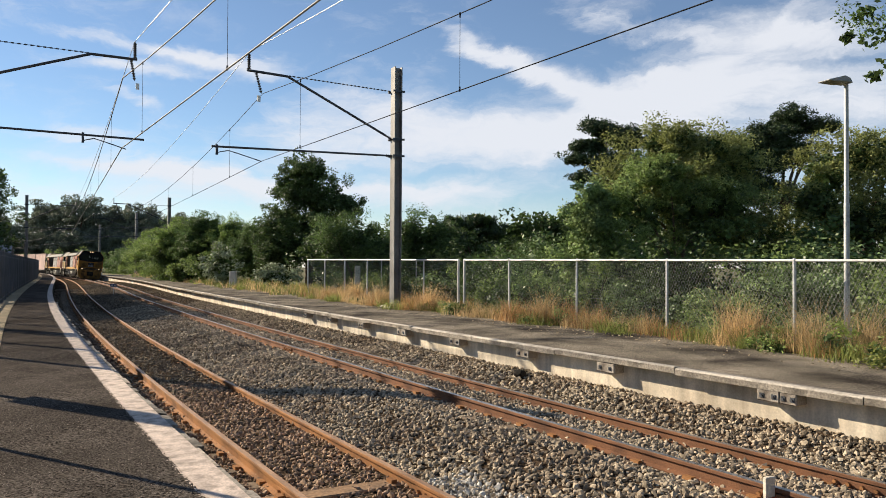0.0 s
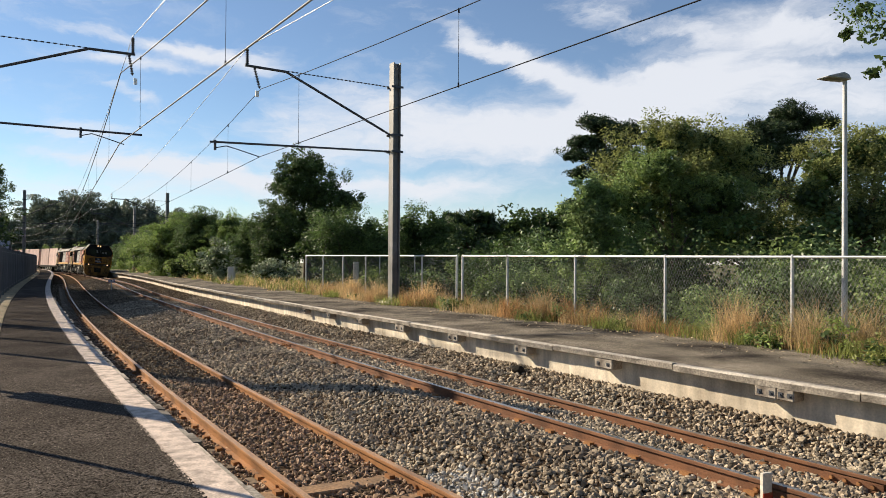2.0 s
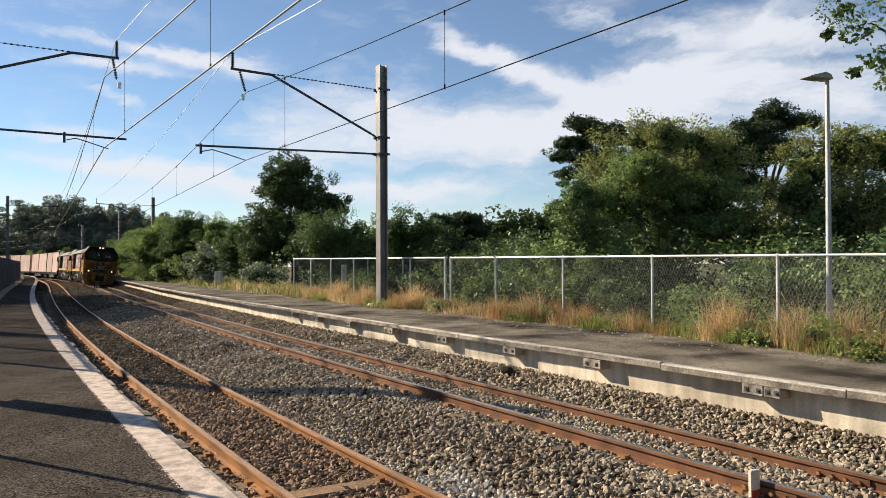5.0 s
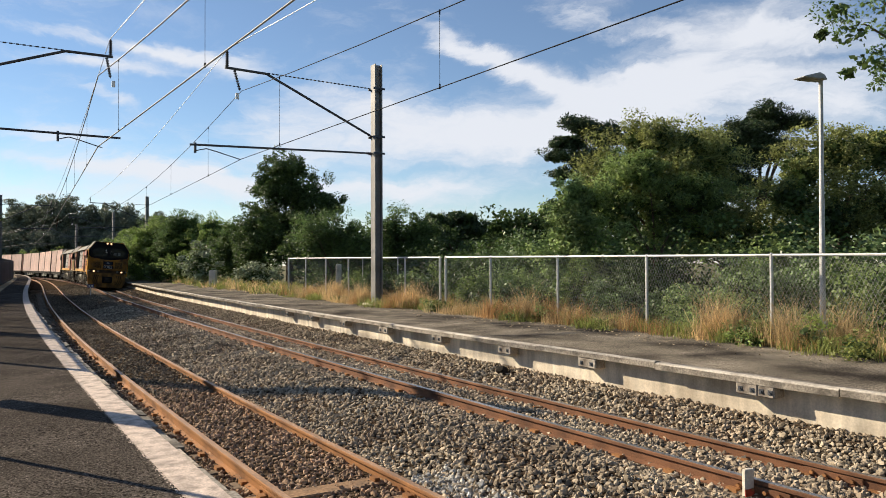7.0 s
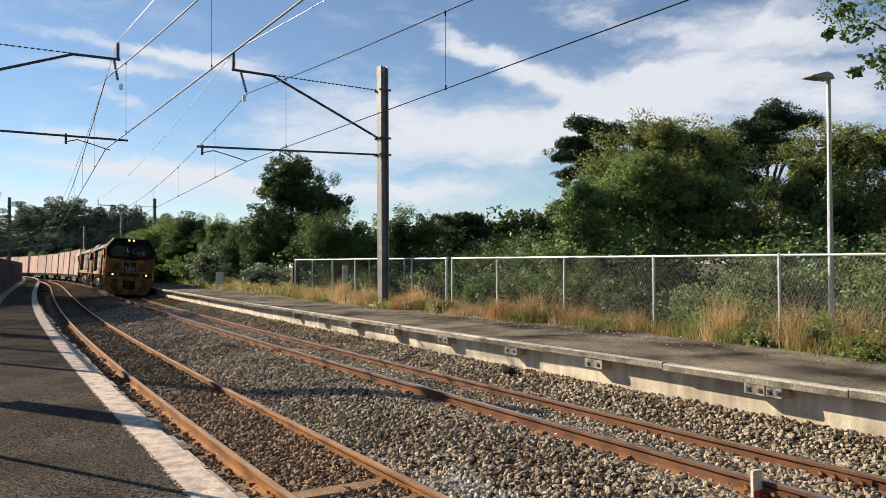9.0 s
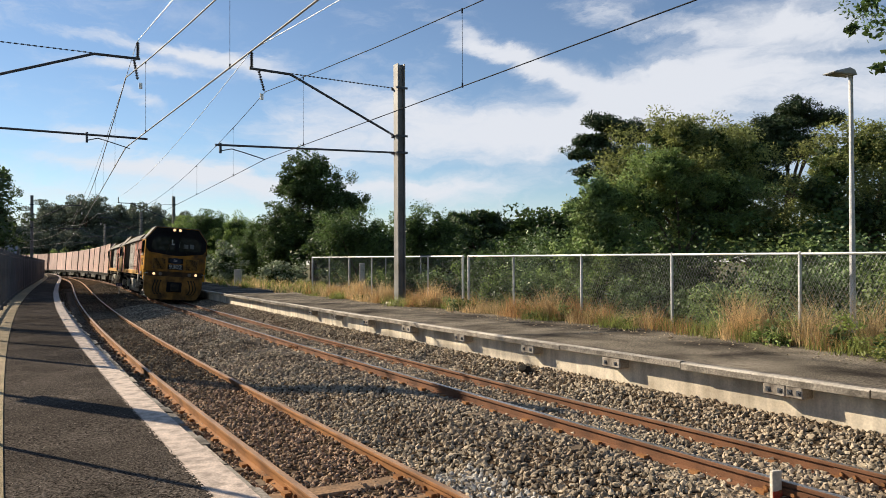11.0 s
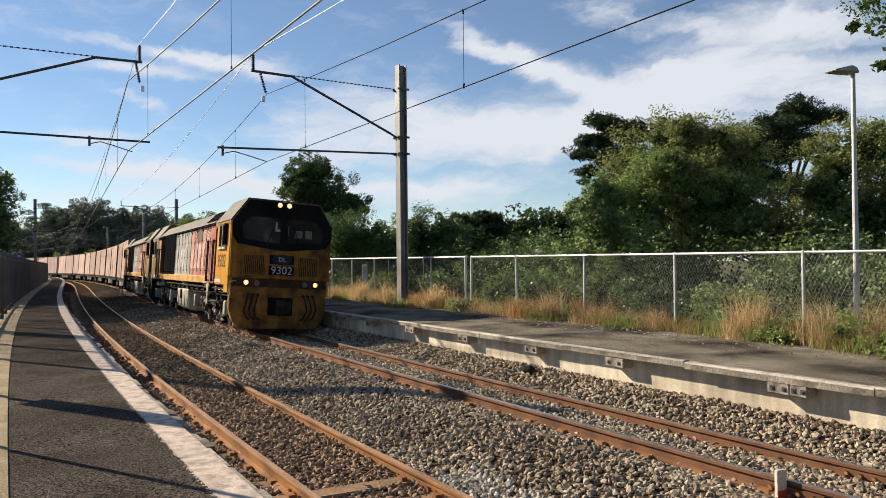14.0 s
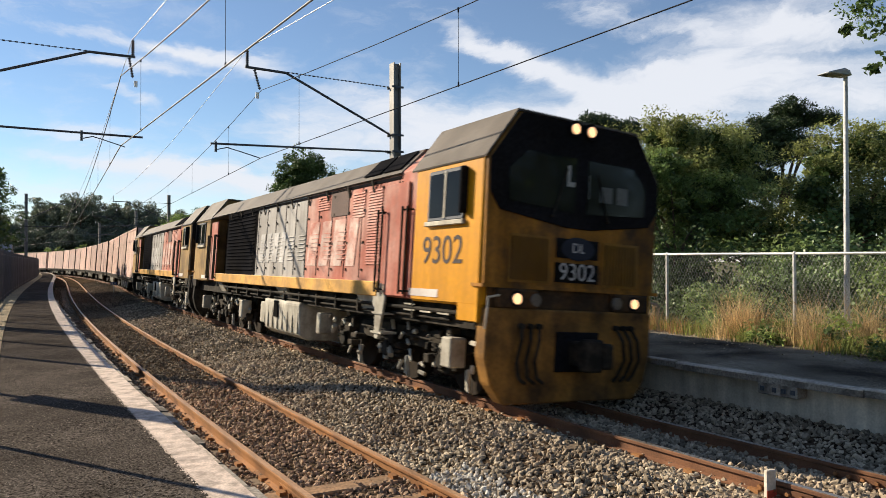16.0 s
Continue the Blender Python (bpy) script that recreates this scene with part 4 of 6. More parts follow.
def cab(e, x0, x1, fwd, numbered):
    """A full-width cab between x0 (inner) and x1 (nose); fwd +1 or -1."""
    sec = [(-1.40, 1.22), (-1.40, 2.98), (-0.98, 3.58), (0.98, 3.58), (1.40, 2.98), (1.40, 1.22)]
    c = new("cab"); c.parent = e
    side_paint, low_paint, nose_paint = (M_yellow, M_pilot, M_yellow_dark) if numbered else (M_yellow_old, M_under, M_mottle)
    body = bmesh.new(); prism(body, sec, min(x0, x1 - fwd * 0.06), max(x0, x1 - fwd * 0.06), "x")
    body = part("shell", body, side_paint, c, "chrome yellow cab shell" if numbered else "dusty faded yellow cab shell", bevel=0.03)
    # lower corner skirt beside the nose
    for s in (-1, 1):
        bm = bmesh.new(); box(bm, (min(x1 - fwd * 0.52, x1 - fwd * 0.08), s * 1.30, 1.04), (max(x1 - fwd * 0.52, x1 - fwd * 0.08), s * 1.398, 1.26)); part("corner_skirt", bm, side_paint if numbered else M_under, c, bevel=0.01)
    roof = bmesh.new()
    prism(roof, [(-1.42, 2.975), (-0.985, 3.595), (0.985, 3.595), (1.42, 2.975), (1.41, 2.955), (0.97, 3.57), (-0.97, 3.57), (-1.41, 2.955)], min(x0 - fwd * 0.1, x1 - fwd * 0.03), max(x0 - fwd * 0.1, x1 - fwd * 0.03), "x")
    part("cab_roof", roof, M_roof, c, "grey-brown weathered cab roof")
    X = lambda d: x1 + fwd * d

    def fplate(nm, poly, d0, d1, m, par, label="", bev=0.0):
        bm = bmesh.new(); prism(bm, poly, min(X(d0), X(d1)), max(X(d0), X(d1)), "x")
        return part(nm, bm, m, par, label, bevel=bev)
    front = fplate("front_panel", [(-1.37, 1.46), (-1.385, 2.96), (-0.96, 3.55), (0.96, 3.55), (1.385, 2.96), (1.37, 1.46)], -0.08, 0.0, nose_paint, c, "dark stained yellow nose panel" if numbered else "dark inner nose panel", 0.02)
    fplate("windscreen_surround", [(-1.365, 2.56), (-1.375, 2.945), (-0.955, 3.54), (0.955, 3.54), (1.375, 2.945), (1.365, 2.56), (1.22, 2.36), (0.2, 2.23), (-0.2, 2.23), (-1.22, 2.36)], 0.0, 0.02, M_black, c, "black windscreen surround", 0.008)
    for s in (-1, 1):
        fplate("windscreen", [(s * 0.10, 2.42), (s * 0.10, 3.10), (s * 0.86, 3.10), (s * 1.12, 2.86), (s * 1.10, 2.48)], 0.02, 0.032, M_glassd, c, "dark reflective windscreen")
        bm = bmesh.new(); tube(bm, (X(0.05), s * 0.45, 2.36), (X(0.05), s * 0.25, 2.95), 0.010, 6); tube(bm, (X(0.02), s * 0.45, 2.36), (X(0.06), s * 0.45, 2.36), 0.02, 6); part("wiper", bm, M_under, c)
        # nose grilles: frame and slats
        y0, y1 = (s * 0.46, s * 1.02)
        g = fplate("nose_grille", [(min(y0, y1) - 0.03, 1.53), (max(y0, y1) + 0.03, 1.53), (max(y0, y1) + 0.03, 2.10), (min(y0, y1) - 0.03, 2.10)], 0.0, 0.012, M_nose_trim, c)
        fplate("grille_back", [(min(y0, y1), 1.56), (max(y0, y1), 1.56), (max(y0, y1), 2.07), (min(y0, y1), 2.07)], 0.012, 0.015, M_black, g)
        for k in range(11):
            yk = y0 + (y1 - y0) * (k + 0.5) / 11
            fplate("slat", [(yk - 0.011, 1.56), (yk + 0.011, 1.56), (yk + 0.011, 2.07), (yk - 0.011, 2.07)], 0.015, 0.034, M_nose_trim, g)
        # headlamps
        bm = bmesh.new(); tube(bm, (X(0.0), s * 0.13 - 0.03, 3.46), (X(0.06), s * 0.13 - 0.03, 3.46), 0.105, 18); h = part("headlight", bm, M_black, c)
        bm = bmesh.new(); tube(bm, (X(0.055), s * 0.13 - 0.03, 3.46), (X(0.07), s * 0.13 - 0.03, 3.46), 0.078, 18, 0.06); part("reflector", bm, M_reflect, h, "warm shiny lamp reflector")
        bm = bmesh.new(); tube(bm, (X(0.068), s * 0.13 - 0.03, 3.46), (X(0.078), s * 0.13 - 0.03, 3.46), 0.066, 18, 0.045); part("lens", bm, M_lamp, h, "glowing warm headlamp lens")
    # a pale L laid on the glass as a painted reflection
    bm = bmesh.new(); box(bm, (min(X(0.033), X(0.037)), -0.24, 2.74), (max(X(0.033), X(0.037)), -0.19, 3.0)); box(bm, (min(X(0.033), X(0.037)), -0.19, 2.74), (max(X(0.033), X(0.037)), -0.11, 2.80)); part("windscreen_card", bm, M_patch_pale, c, "pale reflection patch on the windscreen")
    # dim patches on the glass for the rear window's light seen through the cab
    for y0, y1, z0, z1, m in ((0.31, 0.52, 2.60, 2.80, M_patch_dim), (0.60, 0.79, 2.60, 2.82, M_patch_dim), (0.115, 0.135, 2.62, 2.92, M_patch_dim)):
        fplate("windscreen_card", [(y0, z0), (y1, z0), (y1, z1), (y0, z1)], 0.033, 0.036, m, c, "dim grey patch for what shows through the windscreen")
    # badge and number board
    b = fplate("badge", [(-0.34, 1.86), (0.34, 1.86), (0.34, 2.10), (-0.34, 2.10)], 0.0, 0.014, M_black, c, "dark class badge")
    ov = [(0.27 * math.cos(a * math.tau / 20), 1.98 + 0.145 * math.sin(a * math.tau / 20)) for a in range(20)]
    fplate("badge_oval", ov, 0.014, 0.022, mat("badge_blue", (0.016, 0.019, 0.032), 0.6), b)
    text_mesh("badge_text", "DL", 0.17, M_mark_g, b, Matrix.Translation((X(0.022), 0, 1.985)) @ Matrix(((0, 0, fwd, 0), (fwd, 0, 0, 0), (0, 1, 0, 0), (0, 0, 0, 1))), "pale class letters DL")
    n = fplate("number_board", [(-0.35, 1.56), (0.35, 1.56), (0.35, 1.80), (-0.35, 1.80)], 0.0, 0.016, M_black, c, "black number board")
    if numbered:
        m = Matrix.Translation((X(0.018), 0, 1.682)) @ Matrix(((0, 0, fwd, 0), (fwd, 0, 0, 0), (0, 1, 0, 0), (0, 0, 0, 1)))
        text_mesh("number_text", "9302", 0.30, M_mark_g, n, m, "white road number 9302")
    # recess, lamps and pilot
    fplate("headstock", [(-1.30, 1.16), (1.30, 1.16), (1.30, 1.47), (-1.30, 1.47)], -0.30, -0.02, M_mottle, c, "dark mottled headstock")
    fplate("deck_lip", [(-1.42, 1.455), (1.42, 1.455), (1.42, 1.495), (-1.42, 1.495)], -0.20, 0.03, M_yellow_dark, c)
    pl = fplate("pilot", [(-1.34, 1.22), (-1.36, 0.66), (-1.26, 0.34), (-1.06, 0.11), (1.02, 0.11), (1.20, 0.34), (1.28, 0.66), (1.28, 1.22)], -0.16, 0.06, low_paint, c, "grimy yellow pilot plate with hoses and coupler" if numbered else "black pilot plate with hoses and coupler", 0.02)
    for s in (-1, 1):
        bm = bmesh.new(); box(bm, (min(X(-0.14), X(0.06)), s * 0.92 - 0.3, 1.22), (max(X(-0.14), X(0.06)), s * 0.92 + 0.3, 1.45)); lb = part("lamp_box", bm, M_mottle, c, bevel=0.02)
        bm = bmesh.new(); tube(bm, (X(0.045), s * 0.95, 1.335), (X(0.07), s * 0.95, 1.335), 0.098, 18, 0.09); part("lamp_ring", bm, M_black, lb)
        bm = bmesh.new(); tube(bm, (X(0.05), s * 0.95, 1.335), (X(0.085), s * 0.95, 1.335), 0.078, 18, 0.06); part("reflector", bm, M_reflect, lb, "warm shiny lamp reflector")
        bm = bmesh.new(); tube(bm, (X(0.083), s * 0.95, 1.335), (X(0.093), s * 0.95, 1.335), 0.064, 18, 0.045); part("ditch_light", bm, M_lamp, lb, "glowing warm marker lamp")
        bm = bmesh.new(); tube(bm, (X(0.05), s * 0.66, 1.33), (X(0.075), s * 0.66, 1.33), 0.085, 16, 0.07); part("tail_lamp", bm, M_lamp_off, lb)
        # hoses
        for k in range(3):
            yy = s * (0.62 + 0.13 * k)
            bm = bmesh.new()
            pts = [(X(0.10), yy, 1.02), (X(0.17), yy + s * 0.05, 0.86), (X(0.16), yy + s * 0.10, 0.62), (X(0.12), yy + s * 0.03, 0.42), (X(0.13), yy - s * 0.06, 0.36)]
            for a, q in zip(pts[:-1], pts[1:]):
                tube(bm, a, q, 0.022, 6)
            tube(bm, (X(0.05), yy, 1.02), (X(0.13), yy, 1.02), 0.035, 8)
            part("brake_hose", bm, M_under, pl)
        bm = bmesh.new()
        for a, q in (((X(0.09), s * 1.40, 0.98), (X(0.09), s * 1.37, 1.34)), ((X(0.09), s * 1.37, 1.34), (X(0.09), s * 1.22, 1.37))):
            tube(bm, a, q, 0.013, 6)
        part("grab_rail", bm, M_lightgrey, pl)
    bm = bmesh.new(); box(bm, (min(X(0.05), X(0.35)), -0.15, 0.56), (max(X(0.05), X(0.35)), 0.15, 0.86)); box(bm, (min(X(0.3), X(0.5)), -0.20, 0.52), (max(X(0.3), X(0.5)), 0.05, 0.90)); box(bm, (min(X(0.42), X(0.55)), 0.02, 0.56), (max(X(0.42), X(0.55)), 0.16, 0.86))
    part("coupler", bm, M_under, pl, bevel=0.025)
    bm = bmesh.new(); box(bm, (min(X(0.04), X(0.09)), -0.34, 0.48), (max(X(0.04), X(0.09)), 0.34, 0.96)); part("coupler_pocket", bm, M_black, pl, bevel=0.01)
    # side windows, doors, rails
    xm = (x0 + x1) / 2 - fwd * 0.02
    for s in (-1, 1):
        f = bmesh.new(); box(f, (xm - 0.43, s * 1.40, 2.25), (xm + 0.43, s * 1.43, 2.90)); w = part("side_window", f, M_arm, c, "dark window frame with pale centre bar", bevel=0.012)
        bm = bmesh.new(); box(bm, (xm - 0.02, s * 1.425, 2.28), (xm + 0.02, s * 1.442, 2.87)); part("centre_bar", bm, M_lightgrey, w)
        for q in (-1, 1):
            bm = bmesh.new(); box(bm, (xm + q * 0.205 - 0.175, s * 1.425, 2.30), (xm + q * 0.205 + 0.175, s * 1.437, 2.85)); part("pane", bm, M_glass_side, w)
        bm = bmesh.new(); box(bm, (xm - 0.46, s * 1.40, 2.19), (xm + 0.46, s * 1.455, 2.25)); part("sill", bm, M_lightgrey, w, bevel=0.008)
        bm = bmesh.new(); box(bm, (xm + fwd * 0.45 - 0.03, s * 1.40, 2.32), (xm + fwd * 0.45 + 0.03, s * 1.50, 2.88)); part("mirror", bm, M_black, w, bevel=0.012)
        for xr in (x0 - fwd * 0.10, x0 - fwd * 0.24, x0 - fwd * 0.86, x0 - fwd * 1.0):
            bm = bmesh.new(); tube(bm, (xr, s * 1.46, 1.30), (xr, s * 1.46, 2.50), 0.018, 8)
            for zz in (1.34, 2.46):
                tube(bm, (xr, s * 1.36, zz), (xr, s * 1.46, zz), 0.014, 6)
            part("handrail", bm, M_under, c)
        bm = bmesh.new(); box(bm, (min(x0 - fwd * 0.2, x0 - fwd * 0.9), s * 1.37, 1.26), (max(x0 - fwd * 0.2, x0 - fwd * 0.9), s * 1.40, 2.86)); part("cab_door", bm, M_red, c, bevel=0.01)
        bm = bmesh.new(); box(bm, (min(x0 - fwd * 0.05, x0 + fwd * 0.72), s * 1.40, 1.29), (max(x0 - fwd * 0.05, x0 + fwd * 0.72), s * 1.406, 1.39)); part("data_panel", bm, M_whitep, c)
        if numbered:
            m = Matrix.Translation((xm - 0.06, s * 1.402, 1.87)) @ Matrix(((-s, 0, 0, 0), (0, 0, s, 0), (0, 1, 0, 0), (0, 0, 0, 1)))
            text_mesh("side_number", "9302", 0.50, mat("number_brown", (0.035, 0.024, 0.022), 0.6), c, m, "dark brown road number 9302")
    return c


def locomotive(numbered, label):
    e = new("locomotive")
    F, R = 8.48, -7.15
    cab(e, 6.78, F, 1, numbered)
    cab(e, -5.25, R, -1, False)
    # hood
    sec = [(-1.36, 1.24), (-1.36, 3.02), (-1.0, 3.36), (1.0, 3.36), (1.36, 3.02), (1.36, 1.24)]
    hood = new("hood"); hood.parent = e
    for nm, x0, x1, m in (("red_section", 2.52, 6.76, M_red), ("grey_section", -0.72, 2.515, M_greyp), ("radiator_section", -3.4, -0.725, M_black)):
        bm = bmesh.new(); prism(bm, sec, x0, x1, "x"); part(nm, bm, m, hood, bevel=0.015)
    # dark mottled brown all over, with the hood roof drawn on above it
    bm = bmesh.new(); prism(bm, [(-0.95, 1.24), (-0.95, 3.0), (-0.6, 3.3), (0.6, 3.3), (0.95, 3.0), (0.95, 1.24)], -5.2, -3.41, "x"); part("walkway_section", bm, M_mottle, hood, "set-back dark walkway section")
    bm = bmesh.new(); prism(bm, [(-1.40, 3.0), (-1.02, 3.40), (-0.5, 3.47), (0.5, 3.47), (1.02, 3.40), (1.40, 3.0), (1.33, 2.97), (-1.33, 2.97)], -5.1, 6.3, "x"); part("hood_roof", bm, M_roof, hood, "grey-brown weathered roof")
    for x0 in (4.4, 5.5):
        for s in (-1, 1):
            bm = bmesh.new(); box(bm, (x0, s * 0.62 - 0.22, 3.40), (x0 + 0.85, s * 0.62 + 0.22, 3.462)); part("roof_vent", bm, M_black, hood)
    for x0 in (-2.9, -1.9, 1.2):
        bm = bmesh.new(); tube(bm, (x0, 0, 3.46), (x0, 0, 3.52), 0.40, 20); part("roof_fan", bm, M_under, hood)
    bm = bmesh.new(); box(bm, (2.9, -0.25, 3.46), (3.6, 0.25, 3.58)); part("exhaust", bm, M_black, hood, bevel=0.03)
    for s in (-1, 1):
        # louvre banks
        for x0, x1, z0, z1, m in ((3.05, 3.62, 2.66, 2.92, M_red), (5.2, 5.72, 1.70, 2.86, M_red), (5.84, 6.5, 1.70, 2.86, M_red), (4.6, 5.1, 2.45, 2.86, M_red)):
            bank = bmesh.new(); box(bank, (x0, s * 1.36, z0), (x1, s * 1.366, z1)); bk = part("louvre_bank", bank, m, hood)
            n = int((z1 - z0) / 0.042)
            for k in range(n):
                zz = z0 + (k + 0.5) * (z1 - z0) / n
                bm = bmesh.new(); prism(bm, [(s * 1.366, zz - 0.012), (s * 1.378, zz - 0.016), (s * 1.366, zz + 0.012)], x0 + 0.02, x1 - 0.02, "x"); part("louvre", bm, m, bk)
        # grille, slats and section all black: the dark depth behind them is in the colour
        g = bmesh.new(); box(g, (-3.3, s * 1.36, 1.55), (-0.85, s * 1.37, 3.0)); g = part("radiator_grille", g, M_black, hood)
        for k in range(17):
            zz = 1.60 + k * 0.083
            bm = bmesh.new(); prism(bm, [(s * 1.37, zz - 0.005), (s * 1.392, zz - 0.03), (s * 1.392, zz - 0.022), (s * 1.37, zz + 0.003)], -3.26, -0.9, "x"); part("slat", bm, M_black, g)
        # a black strip on the side gives the gap under the eave its shade
        bm = bmesh.new(); box(bm, (-3.38, s * 1.36, 2.925), (6.3, s * 1.372, 2.968)); part("eave_gap", bm, M_black, hood)
        # door seams and catches
        for x in np.arange(-0.6, 6.7, 0.62):
            bm = bmesh.new(); box(bm, (x - 0.006, s * 1.358, 1.5), (x + 0.006, s * 1.368, 2.96)); part("door_seam", bm, M_under, hood)
            for zz in (1.62, 2.05, 2.55, 2.86):
                bm = bmesh.new()
                box(bm, (x + 0.09, s * 1.36, zz - 0.02), (x + 0.12, s * 1.38, zz + 0.02))
                part("door_catch", bm, M_under, hood)
        bm = bmesh.new(); box(bm, (3.7, s * 1.362, 2.52), (4.45, s * 1.372, 2.96)); part("intake_screen", bm, mat("screen_brown", (0.10, 0.065, 0.055), 0.8, grain=60, var=0.4), hood)
        # faded lettering: plain shapes
        for x0, wd, z0, z1 in ((-0.45, 0.30, 1.74, 2.36), (0.02, 0.26, 1.74, 2.36), (0.46, 0.34, 1.74, 2.36), (0.98, 0.28, 1.74, 2.36), (2.62, 0.46, 1.68, 2.46), (3.24, 0.40, 1.68, 2.46), (3.80, 0.46, 1.68, 2.46), (4.44, 0.34, 1.68, 2.46)):
            m = M_mark_g if x0 < 2.5 else M_mark_r
            bm = bmesh.new(); prism(bm, [(x0, z0), (x0 + wd, z0), (x0 + wd + 0.12, z1), (x0 + 0.12, z1)], s * 1.366, s * 1.3705, "y"); part("faded_marking", bm, m, hood, "faded white painted marking")
        # brackets under the eave, and dark intake screens let into the roof's slope behind the cab
        for x in np.arange(-3.0, 6.3, 0.93):
            bm = bmesh.new(); prism(bm, [(s * 1.362, 2.80), (s * 1.372, 2.80), (s * 1.425, 2.985), (s * 1.405, 2.992)], x, x + 0.05, "x"); part("eave_bracket", bm, M_under, hood)
        for x0 in (4.95, 5.62):
            bm = bmesh.new(); prism(bm, [(s * 1.345, 3.07), (s * 1.06, 3.37), (s * 1.072, 3.385), (s * 1.357, 3.085)], x0, x0 + 0.58, "x"); part("roof_intake", bm, M_black, hood, "dark intake screen on the roof slope")
        # louvres pressed into the lower doors, and corner steps below the sill's end
        for x0 in (-0.5, 0.12, 0.74, 1.36, 1.98, 2.7, 3.32, 3.94):
            for k in range(7):
                zz = 1.80 + k * 0.075
                bm = bmesh.new(); prism(bm, [(s * 1.366, zz - 0.010), (s * 1.376, zz - 0.013), (s * 1.366, zz + 0.010)], x0 + 0.12, x0 + 0.46, "x"); part("door_louvre", bm, M_greyp if x0 < 2.5 else M_red, hood)
        st = bmesh.new(); prism(st, [(5.62, 1.43), (6.02, 1.43), (6.02, 1.20), (5.86, 0.62), (5.74, 0.62), (5.70, 1.05), (5.62, 1.12)], s * 1.36, s * 1.40, "y"); st = part("corner_step", st, M_lightgrey, e, "pale grey dusty step frame", bevel=0.01)
        for zz in (0.70, 0.98):
            bm = bmesh.new(); box(bm, (5.66, s * 1.16, zz), (6.00, s * 1.42, zz + 0.03)); part("tread", bm, M_lightgrey, st)
        # sill band and steps
        bm = bmesh.new(); box(bm, (-4.35, s * 1.34, 1.235), (5.75, s * 1.415, 1.455)); part("sill_band", bm, M_sill, e, "yellow sill band", bevel=0.012)
        for x0, x1 in ((4.95, 5.6), (-4.2, -3.7), (0.9, 1.5)):
            bm = bmesh.new(); prism(bm, [(s * 1.36, 1.24), (s * 1.20, 0.95), (s * 1.14, 0.98), (s * 1.30, 1.24)], x0, x1, "x"); part("step_plate", bm, M_lightgrey, e, "pale grey angled step plate")
        bm = bmesh.new(); tube(bm, (-3.6, s * 1.30, 1.12), (7.9, s * 1.30, 1.12), 0.028, 8); tube(bm, (-3.0, s * 1.26, 1.02), (7.6, s * 1.26, 1.02), 0.018, 8)
        for x in np.arange(-3.2, 7.6, 0.9):
            box(bm, (x, s * 1.22, 0.98), (x + 0.05, s * 1.33, 1.22))
        part("pipe_run", bm, M_under, e)
        bm = bmesh.new()
        for k in range(4):
            box(bm, (6.5 + (k % 3) * 0.45, s * 1.31, 1.08 + 0.08 * (k // 3)), (6.78 + (k % 3) * 0.45, s * 1.33, 1.10 + 0.08 * (k // 3)))
        part("cable_clips", bm, M_lightgrey, e)
    bm = bmesh.new(); box(bm, (-6.9, -1.22, 0.94), (8.2, 1.22, 1.236)); part("underframe", bm, M_under, e)
    # fuel tank and boxes
    bm = bmesh.new(); prism(bm, [(-1.30, 0.98), (-1.32, 0.92), (-1.28, 0.36), (-1.12, 0.26), (1.12, 0.26), (1.28, 0.36), (1.32, 0.92), (1.30, 0.98)], 0.05, 2.25, "x")
    tank = part("fuel_tank", bm, M_lightgrey, e, "pale grey dusty fuel tank", bevel=0.02)
    for s in (-1, 1):
        for x in np.arange(0.3, 2.2, 0.31):
            bm = bmesh.new(); box(bm, (x, s * 1.285, 0.38), (x + 0.025, s * 1.315, 0.90)); part("rib", bm, M_lightgrey, tank)
        # a raised black box paints in the dark of the gauge recess
        bm = bmesh.new(); box(bm, (0.75, s * 1.29, 0.62), (1.0, s * 1.335, 0.95)); part("gauge_recess", bm, M_black, tank)
        bm = bmesh.new(); box(bm, (-0.55, s * 0.9, 0.42), (-0.2, s * 1.22, 0.88)); part("battery_box", bm, M_lightgrey, e, bevel=0.02)
    bogie(e, 5.55, 1.62, [(1.86, 2.10, 0.42, 0.80), (-2.52, -2.34, 0.46, 0.84)])
    bogie(e, -4.15, 1.55, [(-2.1, -1.9, 0.42, 0.80), (1.95, 2.2, 0.42, 0.84)])
    return tagged(e, label, "locomotive", group="locomotives")


